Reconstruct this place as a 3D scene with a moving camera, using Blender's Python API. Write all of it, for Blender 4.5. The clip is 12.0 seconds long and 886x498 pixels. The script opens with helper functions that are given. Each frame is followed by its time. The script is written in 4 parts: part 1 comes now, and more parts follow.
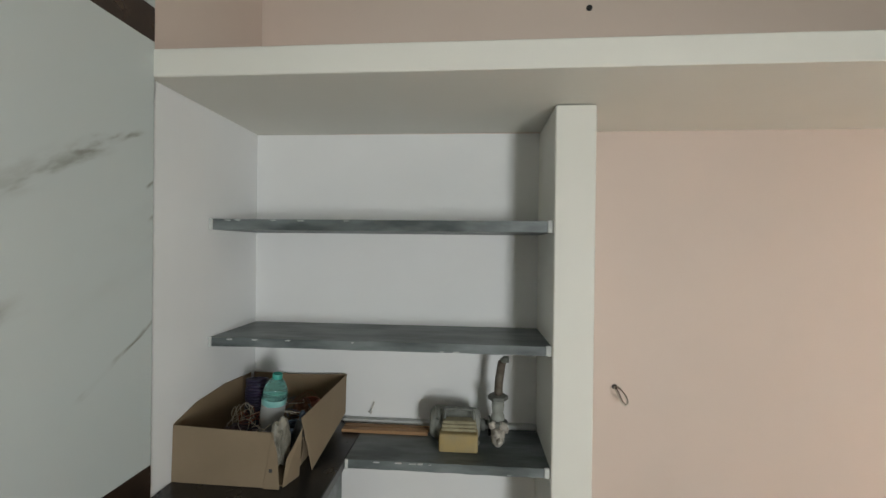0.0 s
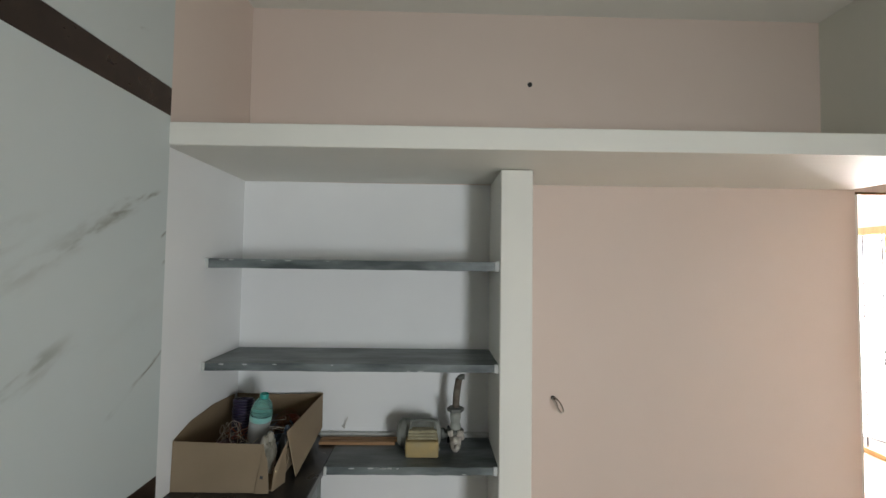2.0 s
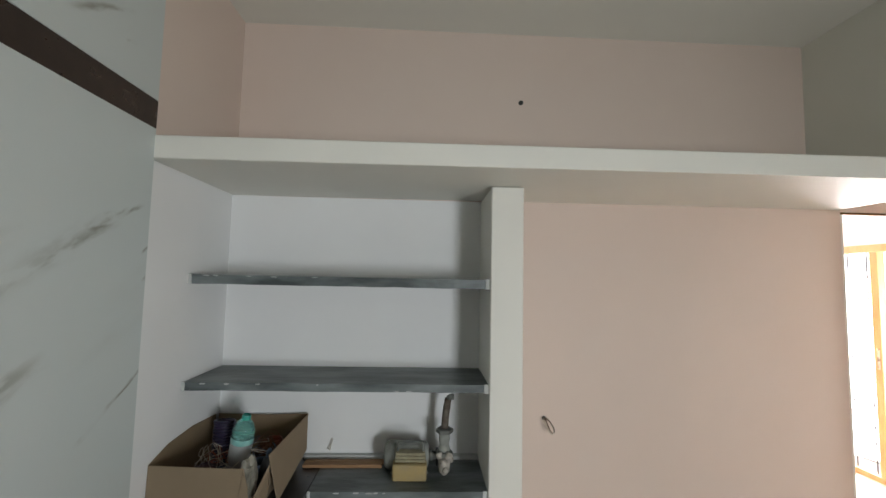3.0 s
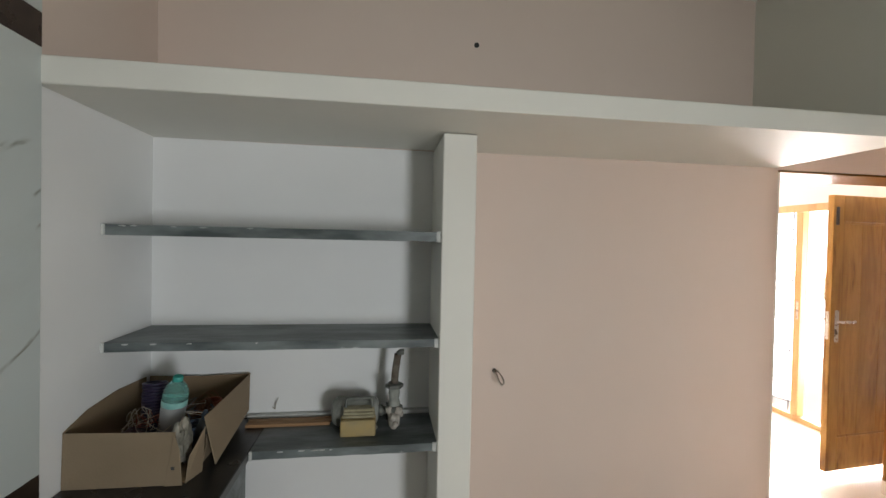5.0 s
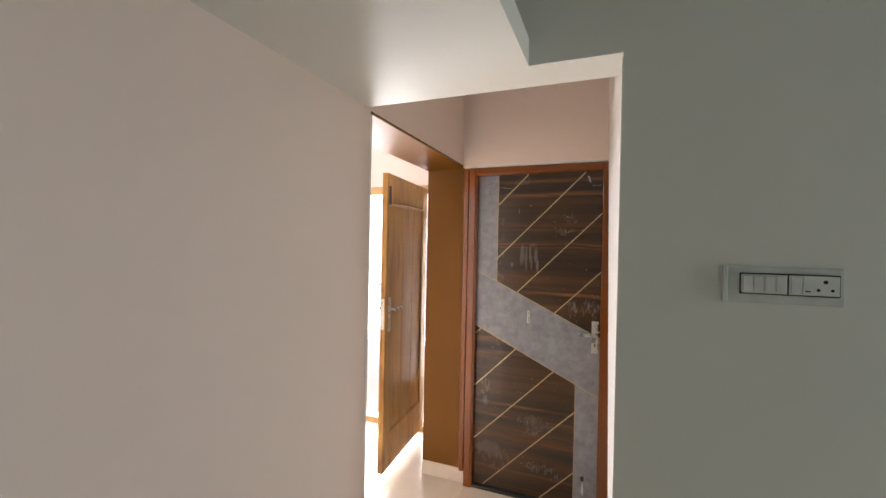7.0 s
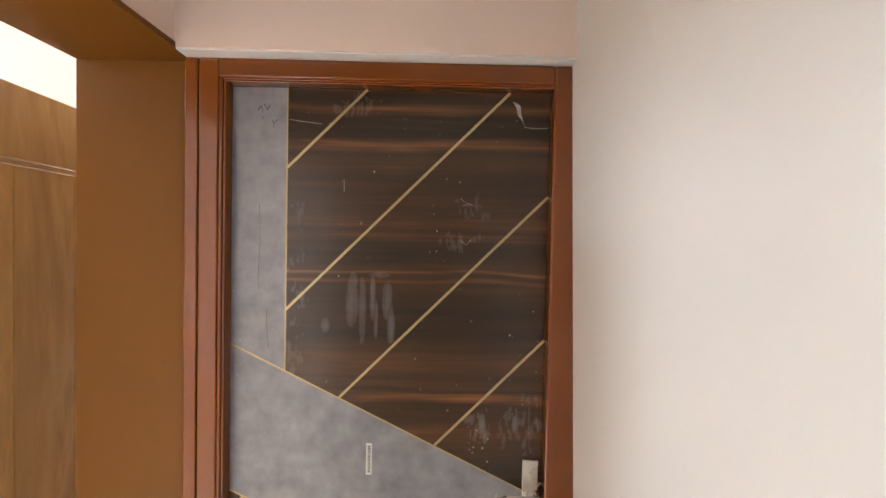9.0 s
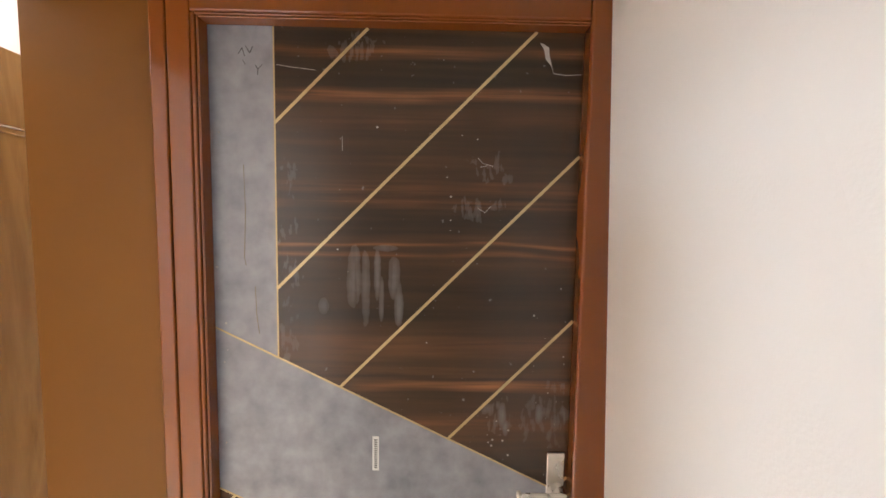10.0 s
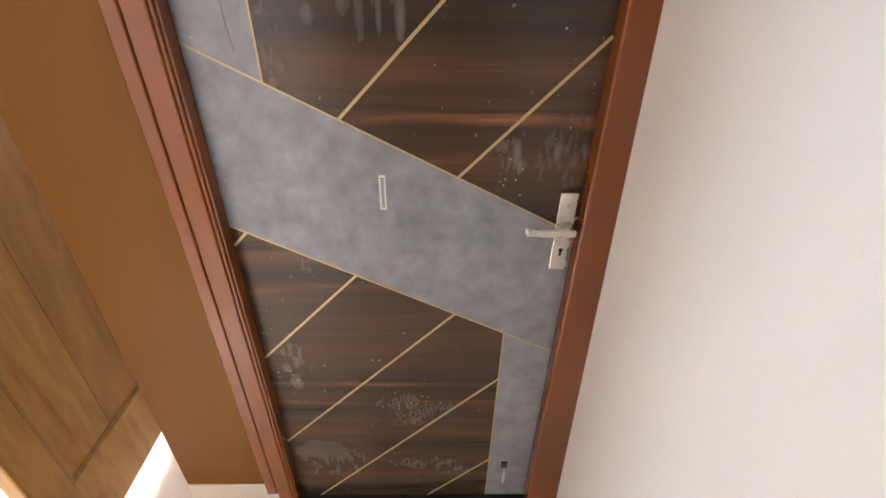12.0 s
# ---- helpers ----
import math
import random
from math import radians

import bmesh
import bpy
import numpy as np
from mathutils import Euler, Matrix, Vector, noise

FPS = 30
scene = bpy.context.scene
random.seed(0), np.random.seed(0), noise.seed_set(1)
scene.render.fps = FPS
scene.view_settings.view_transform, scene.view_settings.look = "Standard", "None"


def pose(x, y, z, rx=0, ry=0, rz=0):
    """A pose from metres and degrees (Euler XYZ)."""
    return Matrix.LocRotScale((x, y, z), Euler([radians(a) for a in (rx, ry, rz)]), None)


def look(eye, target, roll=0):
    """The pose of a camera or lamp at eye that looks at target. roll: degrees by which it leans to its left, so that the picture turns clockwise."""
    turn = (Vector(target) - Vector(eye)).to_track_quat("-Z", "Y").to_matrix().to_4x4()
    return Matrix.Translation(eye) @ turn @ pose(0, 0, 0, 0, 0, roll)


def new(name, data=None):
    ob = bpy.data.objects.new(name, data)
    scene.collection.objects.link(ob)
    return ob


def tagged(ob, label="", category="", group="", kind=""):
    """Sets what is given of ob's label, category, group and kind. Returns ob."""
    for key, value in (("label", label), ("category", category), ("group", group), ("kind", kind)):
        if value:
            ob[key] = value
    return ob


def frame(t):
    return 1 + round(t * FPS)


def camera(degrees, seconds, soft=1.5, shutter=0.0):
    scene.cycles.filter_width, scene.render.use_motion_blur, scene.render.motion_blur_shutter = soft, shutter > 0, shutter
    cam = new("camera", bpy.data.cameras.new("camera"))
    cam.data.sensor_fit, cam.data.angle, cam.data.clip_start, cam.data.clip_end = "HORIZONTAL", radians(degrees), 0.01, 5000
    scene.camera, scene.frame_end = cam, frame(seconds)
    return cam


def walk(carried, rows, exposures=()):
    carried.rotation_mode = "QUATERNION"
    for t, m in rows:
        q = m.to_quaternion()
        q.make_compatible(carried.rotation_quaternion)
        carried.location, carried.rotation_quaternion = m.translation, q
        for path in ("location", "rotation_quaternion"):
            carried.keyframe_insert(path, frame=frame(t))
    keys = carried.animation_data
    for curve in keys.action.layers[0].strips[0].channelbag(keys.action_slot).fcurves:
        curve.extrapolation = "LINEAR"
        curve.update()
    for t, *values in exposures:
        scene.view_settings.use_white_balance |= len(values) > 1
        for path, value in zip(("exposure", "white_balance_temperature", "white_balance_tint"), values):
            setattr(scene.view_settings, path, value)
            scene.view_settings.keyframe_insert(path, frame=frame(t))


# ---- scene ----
cam = camera(94.1, 12.0)
PATH = [
    (0, (0.46, 0.258, 1.59), (0.32, 2.254, 1.583), 0.7),
    (0.5, (0.399, 0.226, 1.573), (0.348, 2.225, 1.559), 0.7),
    (1, (0.447, 0.091, 1.6), (0.445, 2.091, 1.581), 0.7),
    (1.5, (0.464, -0.023, 1.641), (0.483, 1.977, 1.655), 0.7),
    (2, (0.46, -0.057, 1.671), (0.502, 1.941, 1.751), 0.8),
    (2.5, (0.465, -0.043, 1.677), (0.527, 1.951, 1.823), 0.8),
    (2.7, (0.466, -0.041, 1.689), (0.537, 1.952, 1.841), 1.0),
    (4.5, (0.493, 0.014, 1.637), (0.646, 2.008, 1.663), 0.9),
    (5, (0.512, 0.049, 1.644), (0.797, 2.028, 1.614), 1.2),
    (5.5, (0.537, 0.271, 1.586), (1.231, 2.147, 1.574), 1.0),
    (6, (0.619, 0.557, 1.575), (1.809, 2.165, 1.568), 1.0),
    (6.5, (0.95, 0.905, 1.567), (2.559, 2.092, 1.558), 1.0),
    (7, (1.302, 1.206, 1.562), (3.157, 1.953, 1.553), 1.2),
    (7.5, (1.704, 1.372, 1.569), (3.662, 1.767, 1.553), 1.2),
    (7.7, (1.886, 1.400, 1.597), (3.862, 1.697, 1.577), 1.3),
    (9.3, (3.005, 1.517, 1.675), (5.004, 1.483, 1.62), 1.1),
    (9.5, (3.028, 1.523, 1.672), (5.027, 1.488, 1.605), 1.0),
    (10, (3.036, 1.542, 1.653), (5.029, 1.506, 1.496), 0.9),
    (10.5, (3.029, 1.563, 1.601), (5.003, 1.518, 1.284), 1.0),
    (11, (3.05, 1.564, 1.54), (4.971, 1.518, 0.987), 1.1),
    (11.5, (3.076, 1.557, 1.488), (4.905, 1.522, 0.68), 1.0),
    (12, (3.091, 1.554, 1.468), (4.822, 1.519, 0.468), 1.0),
]
LIGHT = [(0.0, -0.46, 6750, 15), (1.0, -0.57, 6650, 15), (2.7, -0.60, 6550, 16), (4.5, -0.66, 6600, 16), (5.5, -0.80, 6700, 16), (6.0, -0.84, 6650, 15), (6.5, -1.0, 6450, 14), (7.0, -0.98, 6250, 13), (7.7, -1.0, 6150, 12), (9.3, -0.72, 6050, 11), (10.2, -0.62, 6000, 11), (11.0, -0.54, 5900, 12), (11.5, -0.56, 5850, 12), (12.0, -0.72, 5850, 12)]
walk(cam, [(t, look(eye, target, roll)) for t, eye, target, roll in PATH], LIGHT)

# ---- world, sun, lights ----
world = bpy.data.worlds.new("sky")
scene.world = world
world.use_nodes = True
wn, wl = world.node_tree.nodes, world.node_tree.links
sky = wn.new("ShaderNodeTexSky")
sky.sky_type, sky.sun_disc = "NISHITA", False
sky.sun_elevation, sky.sun_rotation = radians(48), radians(75)
wl.new(sky.outputs["Color"], wn["Background"].inputs["Color"])
wn["Background"].inputs["Strength"].default_value = 0.15


def sun_lamp(strength, elevation, azimuth):
    data = bpy.data.lights.new("sun", "SUN")
    data.energy, data.angle, data.color = strength, radians(0.6), (1.0, 0.95, 0.87)
    e, a = radians(elevation), radians(azimuth)
    way = Vector((math.cos(e) * math.cos(a), math.cos(e) * math.sin(a), math.sin(e)))
    ob = new("sun", data)
    ob.matrix_world = look(way * 30, (0, 0, 0))
    return ob


def opening_lamp(name, at, to, width, height, power, colour, spread=180):
    data = bpy.data.lights.new(name, "AREA")
    data.shape, data.size, data.size_y, data.energy, data.color = "RECTANGLE", width, height, power, colour
    data.spread = radians(spread)
    ob = new(name, data)
    ob.matrix_world = look(at, to)
    return ob


sun_lamp(5.0, 48, 8)
opening_lamp("doorway_daylight", (4.95, 3.50, 0.95), (2.9, 2.0, 1.2), 2.3, 1.7, 560, (1.0, 0.97, 0.94), 160)
opening_lamp("high_window_daylight", (3.83, 5.30, 2.55), (3.5, 1.2, 1.3), 0.60, 0.74, 80, (0.87, 0.94, 1.0), 150)
opening_lamp("kitchen_window_daylight", (2.05, -2.1, 1.22), (-0.4, 1.7, 0.95), 0.6, 1.0, 51, (0.89, 0.985, 1.0), 125)


# ---- materials ----
def material(name, colour, rough=0.6, metal=0.0, second=None, scale=6.0, amount=0.5, fine=140.0, bump=0.05, stretch=(1, 1, 1), coat=0.0):
    """A surface of two mixed colours with broad stains, fine grain and relief."""
    m = bpy.data.materials.new(name)
    m.use_nodes = True
    n, l = m.node_tree.nodes, m.node_tree.links
    b = n["Principled BSDF"]
    tc, mp = n.new("ShaderNodeTexCoord"), n.new("ShaderNodeMapping")
    mp.inputs["Scale"].default_value = stretch
    l.new(tc.outputs["Object"], mp.inputs["Vector"])
    big, small = n.new("ShaderNodeTexNoise"), n.new("ShaderNodeTexNoise")
    big.inputs["Scale"].default_value, big.inputs["Detail"].default_value = scale, 6
    small.inputs["Scale"].default_value, small.inputs["Detail"].default_value = fine, 3
    for t in (big, small):
        l.new(mp.outputs["Vector"], t.inputs["Vector"])
    ramp = n.new("ShaderNodeValToRGB")
    second = second or tuple(c * 0.82 for c in colour)
    ramp.color_ramp.elements[0].position, ramp.color_ramp.elements[1].position = 0.5 - amount / 2, 0.5 + amount / 2
    ramp.color_ramp.elements[0].color, ramp.color_ramp.elements[1].color = (*second, 1), (*colour, 1)
    l.new(big.outputs["Fac"], ramp.inputs["Fac"])
    l.new(ramp.outputs["Color"], b.inputs["Base Color"])
    rr = n.new("ShaderNodeMapRange")
    rr.inputs["To Min"].default_value, rr.inputs["To Max"].default_value = max(rough - 0.12, 0.03), min(rough + 0.12, 1)
    l.new(big.outputs["Fac"], rr.inputs["Value"])
    l.new(rr.outputs["Result"], b.inputs["Roughness"])
    b.inputs["Metallic"].default_value = metal
    b.inputs["Coat Weight"].default_value = coat
    if bump:
        bp = n.new("ShaderNodeBump")
        bp.inputs["Strength"].default_value, bp.inputs["Distance"].default_value = bump, 0.004
        l.new(small.outputs["Fac"], bp.inputs["Height"])
        l.new(bp.outputs["Normal"], b.inputs["Normal"])
    return m


def dusty(n, l, b, tc, colour, smears_and_sheen, rough):
    """Milky film, chalky smears and one painted sheen over a laminate. Each entry: y, z, half width, half height,
    strength, streak scale.
    """
    def calc(kind, a, c):
        k = n.new("ShaderNodeMath")
        k.operation = kind
        for i, v in enumerate((a, c)):
            if isinstance(v, (int, float)):
                k.inputs[i].default_value = v
            elif v is not None:
                l.new(v, k.inputs[i])
        return k.outputs[0]

    def cloud(scale, detail, lo, hi, pull):
        mp, t, r = n.new("ShaderNodeMapping"), n.new("ShaderNodeTexNoise"), n.new("ShaderNodeMapRange")
        mp.inputs["Scale"].default_value = pull
        t.inputs["Scale"].default_value, t.inputs["Detail"].default_value = scale, detail
        r.interpolation_type = "SMOOTHSTEP"
        r.inputs["From Min"].default_value, r.inputs["From Max"].default_value = lo, hi
        l.new(tc.outputs["Object"], mp.inputs["Vector"])
        l.new(mp.outputs["Vector"], t.inputs["Vector"])
        l.new(t.outputs["Fac"], r.inputs["Value"])
        return r.outputs["Result"]

    sep = n.new("ShaderNodeSeparateXYZ")
    l.new(tc.outputs["Object"], sep.inputs["Vector"])
    total = calc("MULTIPLY", cloud(60, 2, 0.72, 0.80, (1, 1, 1)), 0.45)
    for y, z, ry, rz, power, fine in smears_and_sheen:
        dy = calc("DIVIDE", calc("SUBTRACT", sep.outputs["Y"], y), ry)
        dz = calc("DIVIDE", calc("SUBTRACT", sep.outputs["Z"], z), rz)
        d = calc("ADD", calc("MULTIPLY", dy, dy), calc("MULTIPLY", dz, dz))
        d = calc("ADD", d, calc("MULTIPLY", calc("SUBTRACT", cloud(22, 4, 0.25, 0.75, (1, 1, 1)), 0.35), 2.2 if fine else 0.7))
        m = calc("MINIMUM", calc("MAXIMUM", calc("SUBTRACT", 1.0, d), 0.0), 1.0)
        if not fine:                                          # a wipe by a wet hand: one clear stroke
            total = calc("MAXIMUM", total, calc("MULTIPLY", calc("MULTIPLY", m, power * 0.6), cloud(40, 3, 0.2, 0.55, (1, 2.2, 0.10))))
            continue
        m = calc("MULTIPLY", calc("MULTIPLY", m, power * 0.6), cloud(fine, 4, 0.45 if fine > 30 else 0.38, 0.68 if fine > 30 else 0.56, (1, 1.6, 0.45) if fine > 30 else (1, 1.6, 0.12)))
        total = calc("MAXIMUM", total, m)
    mix = n.new("ShaderNodeMix")
    mix.data_type = "RGBA"
    mix.inputs["B"].default_value = (0.26, 0.25, 0.235, 1)
    l.new(total, mix.inputs["Factor"])
    l.new(colour, mix.inputs["A"])
    l.new(mix.outputs["Result"], b.inputs["Base Color"])
    l.new(calc("ADD", calc("MULTIPLY", total, 0.5), rough), b.inputs["Roughness"])


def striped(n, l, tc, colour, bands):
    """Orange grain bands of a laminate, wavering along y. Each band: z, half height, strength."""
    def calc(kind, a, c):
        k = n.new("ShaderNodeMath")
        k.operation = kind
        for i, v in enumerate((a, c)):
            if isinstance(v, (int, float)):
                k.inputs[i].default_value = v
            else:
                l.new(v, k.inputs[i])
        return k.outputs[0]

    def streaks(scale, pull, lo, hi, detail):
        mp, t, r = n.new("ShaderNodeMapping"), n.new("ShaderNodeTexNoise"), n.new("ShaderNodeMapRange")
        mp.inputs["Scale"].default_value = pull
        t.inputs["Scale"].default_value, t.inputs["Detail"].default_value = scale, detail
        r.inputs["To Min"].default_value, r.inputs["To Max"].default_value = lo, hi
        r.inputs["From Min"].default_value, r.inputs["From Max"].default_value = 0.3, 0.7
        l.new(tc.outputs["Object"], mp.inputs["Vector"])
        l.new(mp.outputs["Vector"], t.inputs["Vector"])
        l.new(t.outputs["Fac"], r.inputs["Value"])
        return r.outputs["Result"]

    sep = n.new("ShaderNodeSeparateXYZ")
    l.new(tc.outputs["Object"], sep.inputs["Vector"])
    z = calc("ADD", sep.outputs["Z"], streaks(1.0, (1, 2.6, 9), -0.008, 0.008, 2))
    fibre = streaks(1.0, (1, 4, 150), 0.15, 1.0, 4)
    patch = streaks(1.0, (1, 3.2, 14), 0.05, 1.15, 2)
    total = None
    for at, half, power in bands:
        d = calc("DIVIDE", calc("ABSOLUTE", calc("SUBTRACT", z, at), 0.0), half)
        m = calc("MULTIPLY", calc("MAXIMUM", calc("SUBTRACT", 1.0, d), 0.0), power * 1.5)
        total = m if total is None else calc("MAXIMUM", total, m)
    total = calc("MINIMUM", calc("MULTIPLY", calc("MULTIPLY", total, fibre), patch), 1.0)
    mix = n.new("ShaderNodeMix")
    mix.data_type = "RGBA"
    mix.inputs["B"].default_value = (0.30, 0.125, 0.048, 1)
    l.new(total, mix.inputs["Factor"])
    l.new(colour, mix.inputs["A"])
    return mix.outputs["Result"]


def banded(name, stops, along, stretch, scale, distortion=2.0, rough=0.4, coat=0.0, bump=0.03, detail=5, smears_and_sheen=(), vary=0.0, bands=()):
    """Wood: long streaks of several colours, drawn out along one axis."""
    m = bpy.data.materials.new(name)
    m.use_nodes = True
    n, l = m.node_tree.nodes, m.node_tree.links
    b = n["Principled BSDF"]
    tc, mp = n.new("ShaderNodeTexCoord"), n.new("ShaderNodeMapping")
    s = [scale] * 3
    s["xyz".index(along)] = scale / stretch
    mp.inputs["Scale"].default_value = s
    l.new(tc.outputs["Object"], mp.inputs["Vector"])
    streak, grain = n.new("ShaderNodeTexNoise"), n.new("ShaderNodeTexNoise")
    streak.inputs["Scale"].default_value, streak.inputs["Detail"].default_value, streak.inputs["Distortion"].default_value = 1.0, detail, distortion
    grain.inputs["Scale"].default_value, grain.inputs["Detail"].default_value = 9.0, 6
    for t in (streak, grain):
        l.new(mp.outputs["Vector"], t.inputs["Vector"])
    mix = n.new("ShaderNodeMath")
    mix.operation = "MULTIPLY_ADD"
    mix.inputs[1].default_value = 0.22
    l.new(grain.outputs["Fac"], mix.inputs[0])
    sub = n.new("ShaderNodeMath")
    sub.operation = "SUBTRACT"
    sub.inputs[1].default_value = 0.11
    l.new(streak.outputs["Fac"], sub.inputs[0])
    l.new(sub.outputs[0], mix.inputs[2])
    ramp = n.new("ShaderNodeValToRGB")
    e = ramp.color_ramp.elements
    e[0].position, e[0].color = stops[0][0], (*stops[0][1], 1)
    e[1].position, e[1].color = stops[-1][0], (*stops[-1][1], 1)
    for p, c in stops[1:-1]:
        k = e.new(p)
        k.color = (*c, 1)
    l.new(mix.outputs[0], ramp.inputs["Fac"])
    l.new(ramp.outputs["Color"], b.inputs["Base Color"])
    b.inputs["Roughness"].default_value, b.inputs["Coat Weight"].default_value = rough, coat
    if vary:
        # each board has its own tone
        info, tone, mul = n.new("ShaderNodeObjectInfo"), n.new("ShaderNodeMapRange"), n.new("ShaderNodeMix")
        tone.inputs["To Min"].default_value, tone.inputs["To Max"].default_value = 1 - vary, 1.1
        l.new(info.outputs["Random"], tone.inputs["Value"])
        mul.data_type, mul.blend_type = "RGBA", "MULTIPLY"
        mul.inputs["Factor"].default_value = 1.0
        l.new(ramp.outputs["Color"], mul.inputs["A"])
        l.new(tone.outputs["Result"], mul.inputs["B"])
        l.new(mul.outputs["Result"], b.inputs["Base Color"])
    if smears_and_sheen:
        dusty(n, l, b, tc, striped(n, l, tc, ramp.outputs["Color"], bands), smears_and_sheen, rough)
    bp = n.new("ShaderNodeBump")
    bp.inputs["Strength"].default_value, bp.inputs["Distance"].default_value = bump, 0.003
    l.new(grain.outputs["Fac"], bp.inputs["Height"])
    l.new(bp.outputs["Normal"], b.inputs["Normal"])
    return m


def marble(name, veins):
    """Glossy white tile. Each vein: place (y, z) of its middle, half its length, half its width, strength; all slant alike."""
    m = bpy.data.materials.new(name)
    m.use_nodes = True
    n, l = m.node_tree.nodes, m.node_tree.links
    b = n["Principled BSDF"]

    def calc(kind, a, c):
        k = n.new("ShaderNodeMath")
        k.operation = kind
        for i, v in enumerate((a, c)):
            if isinstance(v, (int, float)):
                k.inputs[i].default_value = v
            elif v is not None:
                l.new(v, k.inputs[i])
        return k.outputs[0]

    def span(v, lo, hi, a, c):
        k = n.new("ShaderNodeMapRange")
        k.interpolation_type = "SMOOTHSTEP"
        for key, x in (("From Min", lo), ("From Max", hi), ("To Min", a), ("To Max", c)):
            k.inputs[key].default_value = x
        l.new(v, k.inputs["Value"])
        return k.outputs["Result"]

    tc = n.new("ShaderNodeTexCoord")
    turn, pull = n.new("ShaderNodeMapping"), n.new("ShaderNodeMapping")
    turn.inputs["Rotation"].default_value = (radians(-31), 0, 0)
    pull.inputs["Scale"].default_value = (1, 0.45, 1.5)
    l.new(tc.outputs["Object"], turn.inputs["Vector"])
    l.new(turn.outputs["Vector"], pull.inputs["Vector"])
    wob, tear, cloud = (n.new("ShaderNodeTexNoise") for _ in range(3))
    for k, sc, de in ((wob, 3.2, 7), (tear, 17, 6), (cloud, 2.4, 5)):
        k.inputs["Scale"].default_value, k.inputs["Detail"].default_value = sc, de
        l.new(pull.outputs["Vector"], k.inputs["Vector"])
    sep = n.new("ShaderNodeSeparateXYZ")
    l.new(turn.outputs["Vector"], sep.inputs["Vector"])
    off = calc("MULTIPLY", calc("SUBTRACT", wob.outputs["Fac"], 0.5), 0.2)
    w = calc("ADD", sep.outputs["Z"], off)
    c, si = math.cos(radians(31)), math.sin(radians(31))
    total = None
    for y, z, length, width, power in veins:
        u0, w0 = y * c + z * si, -y * si + z * c
        a = span(calc("ABSOLUTE", calc("SUBTRACT", w, w0), None), 0.0, width, 1, 0)
        e = span(calc("ABSOLUTE", calc("SUBTRACT", sep.outputs["Y"], u0), None), length * 0.3, length, power, 0)
        v = calc("MULTIPLY", a, e)
        total = v if total is None else calc("MAXIMUM", total, v)
    total = calc("MULTIPLY", total, span(tear.outputs["Fac"], 0.40, 0.60, 0.08, 1.0))
    total = calc("ADD", total, span(cloud.outputs["Fac"], 0.55, 0.8, 0, 0.18))
    mix = n.new("ShaderNodeMix")
    mix.data_type = "RGBA"
    mix.inputs["A"].default_value, mix.inputs["B"].default_value = (0.53, 0.575, 0.56, 1), (0.16, 0.145, 0.105, 1)
    l.new(total, mix.inputs["Factor"])
    l.new(mix.outputs["Result"], b.inputs["Base Color"])
    b.inputs["Roughness"].default_value = 0.38
    return m


def glass(name, colour=(1, 1, 1), rough=0.02):
    m = bpy.data.materials.new(name)
    m.use_nodes = True
    b = m.node_tree.nodes["Principled BSDF"]
    b.inputs["Base Color"].default_value = (*colour, 1)
    b.inputs["Roughness"].default_value, b.inputs["Transmission Weight"].default_value, b.inputs["IOR"].default_value = rough, 1.0, 1.3
    return m


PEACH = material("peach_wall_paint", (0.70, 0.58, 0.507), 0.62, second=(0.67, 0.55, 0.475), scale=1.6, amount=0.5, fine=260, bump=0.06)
# the peach again, about 1.28 times lighter: light bounced off the floor, in the colour
PEACHLIT = material("lit_peach_wall_paint", (0.90, 0.74, 0.65), 0.6, second=(0.87, 0.71, 0.62), scale=1.6, amount=0.5, fine=260, bump=0.06)
CREAM = material("pale_cream_wall_paint", (0.73, 0.73, 0.66), 0.6, second=(0.69, 0.69, 0.62), scale=1.4, amount=0.5, fine=240, bump=0.06)
WHITE = material("white_wall_paint", (0.82, 0.82, 0.81), 0.6, second=(0.77, 0.77, 0.76), scale=2.2, amount=0.5, fine=220, bump=0.08)
SLAB = material("cream_white_slab_paint", (0.78, 0.765, 0.70), 0.6, second=(0.73, 0.715, 0.65), scale=2.0, amount=0.5, fine=200, bump=0.1)
OFFWHITE = material("off_white_wall_paint", (0.81, 0.785, 0.73), 0.6, second=(0.78, 0.75, 0.69), scale=1.8, amount=0.5, fine=220, bump=0.08)
LIVING = material("pale_pink_living_room_paint", (0.64, 0.565, 0.53), 0.6, second=(0.61, 0.535, 0.50), scale=1.6, amount=0.5, fine=240, bump=0.06)
CEILING = material("ceiling_paint", (0.76, 0.75, 0.69), 0.75, scale=1.2, second=(0.72, 0.71, 0.65))
MARBLE = marble("white_marble_tile", [(1.02, 1.69, 0.22, 0.060, 0.30), (1.16, 1.76, 0.20, 0.020, 0.6), (1.34, 1.885, 0.09, 0.011, 0.95), (1.24, 1.82, 0.08, 0.022, 0.8), (1.43, 1.79, 0.035, 0.010, 0.9), (1.45, 1.68, 0.04, 0.010, 0.8),
                                       (1.40, 1.325, 0.10, 0.010, 0.9), (1.27, 1.25, 0.12, 0.012, 0.5), (0.98, 1.37, 0.16, 0.045, 0.5), (0.6, 1.55, 0.5, 0.03, 0.6), (0.2, 1.1, 0.4, 0.03, 0.5), (-0.5, 1.6, 0.5, 0.04, 0.6), (1.18, 2.46, 0.16, 0.016, 0.7), (1.3, 2.43, 0.03, 0.010, 0.7)])
DARKTILE = material("dark_brown_marble_tile", (0.020, 0.012, 0.009), 0.3, second=(0.034, 0.021, 0.014), scale=14, amount=0.35, fine=60, bump=0.0)
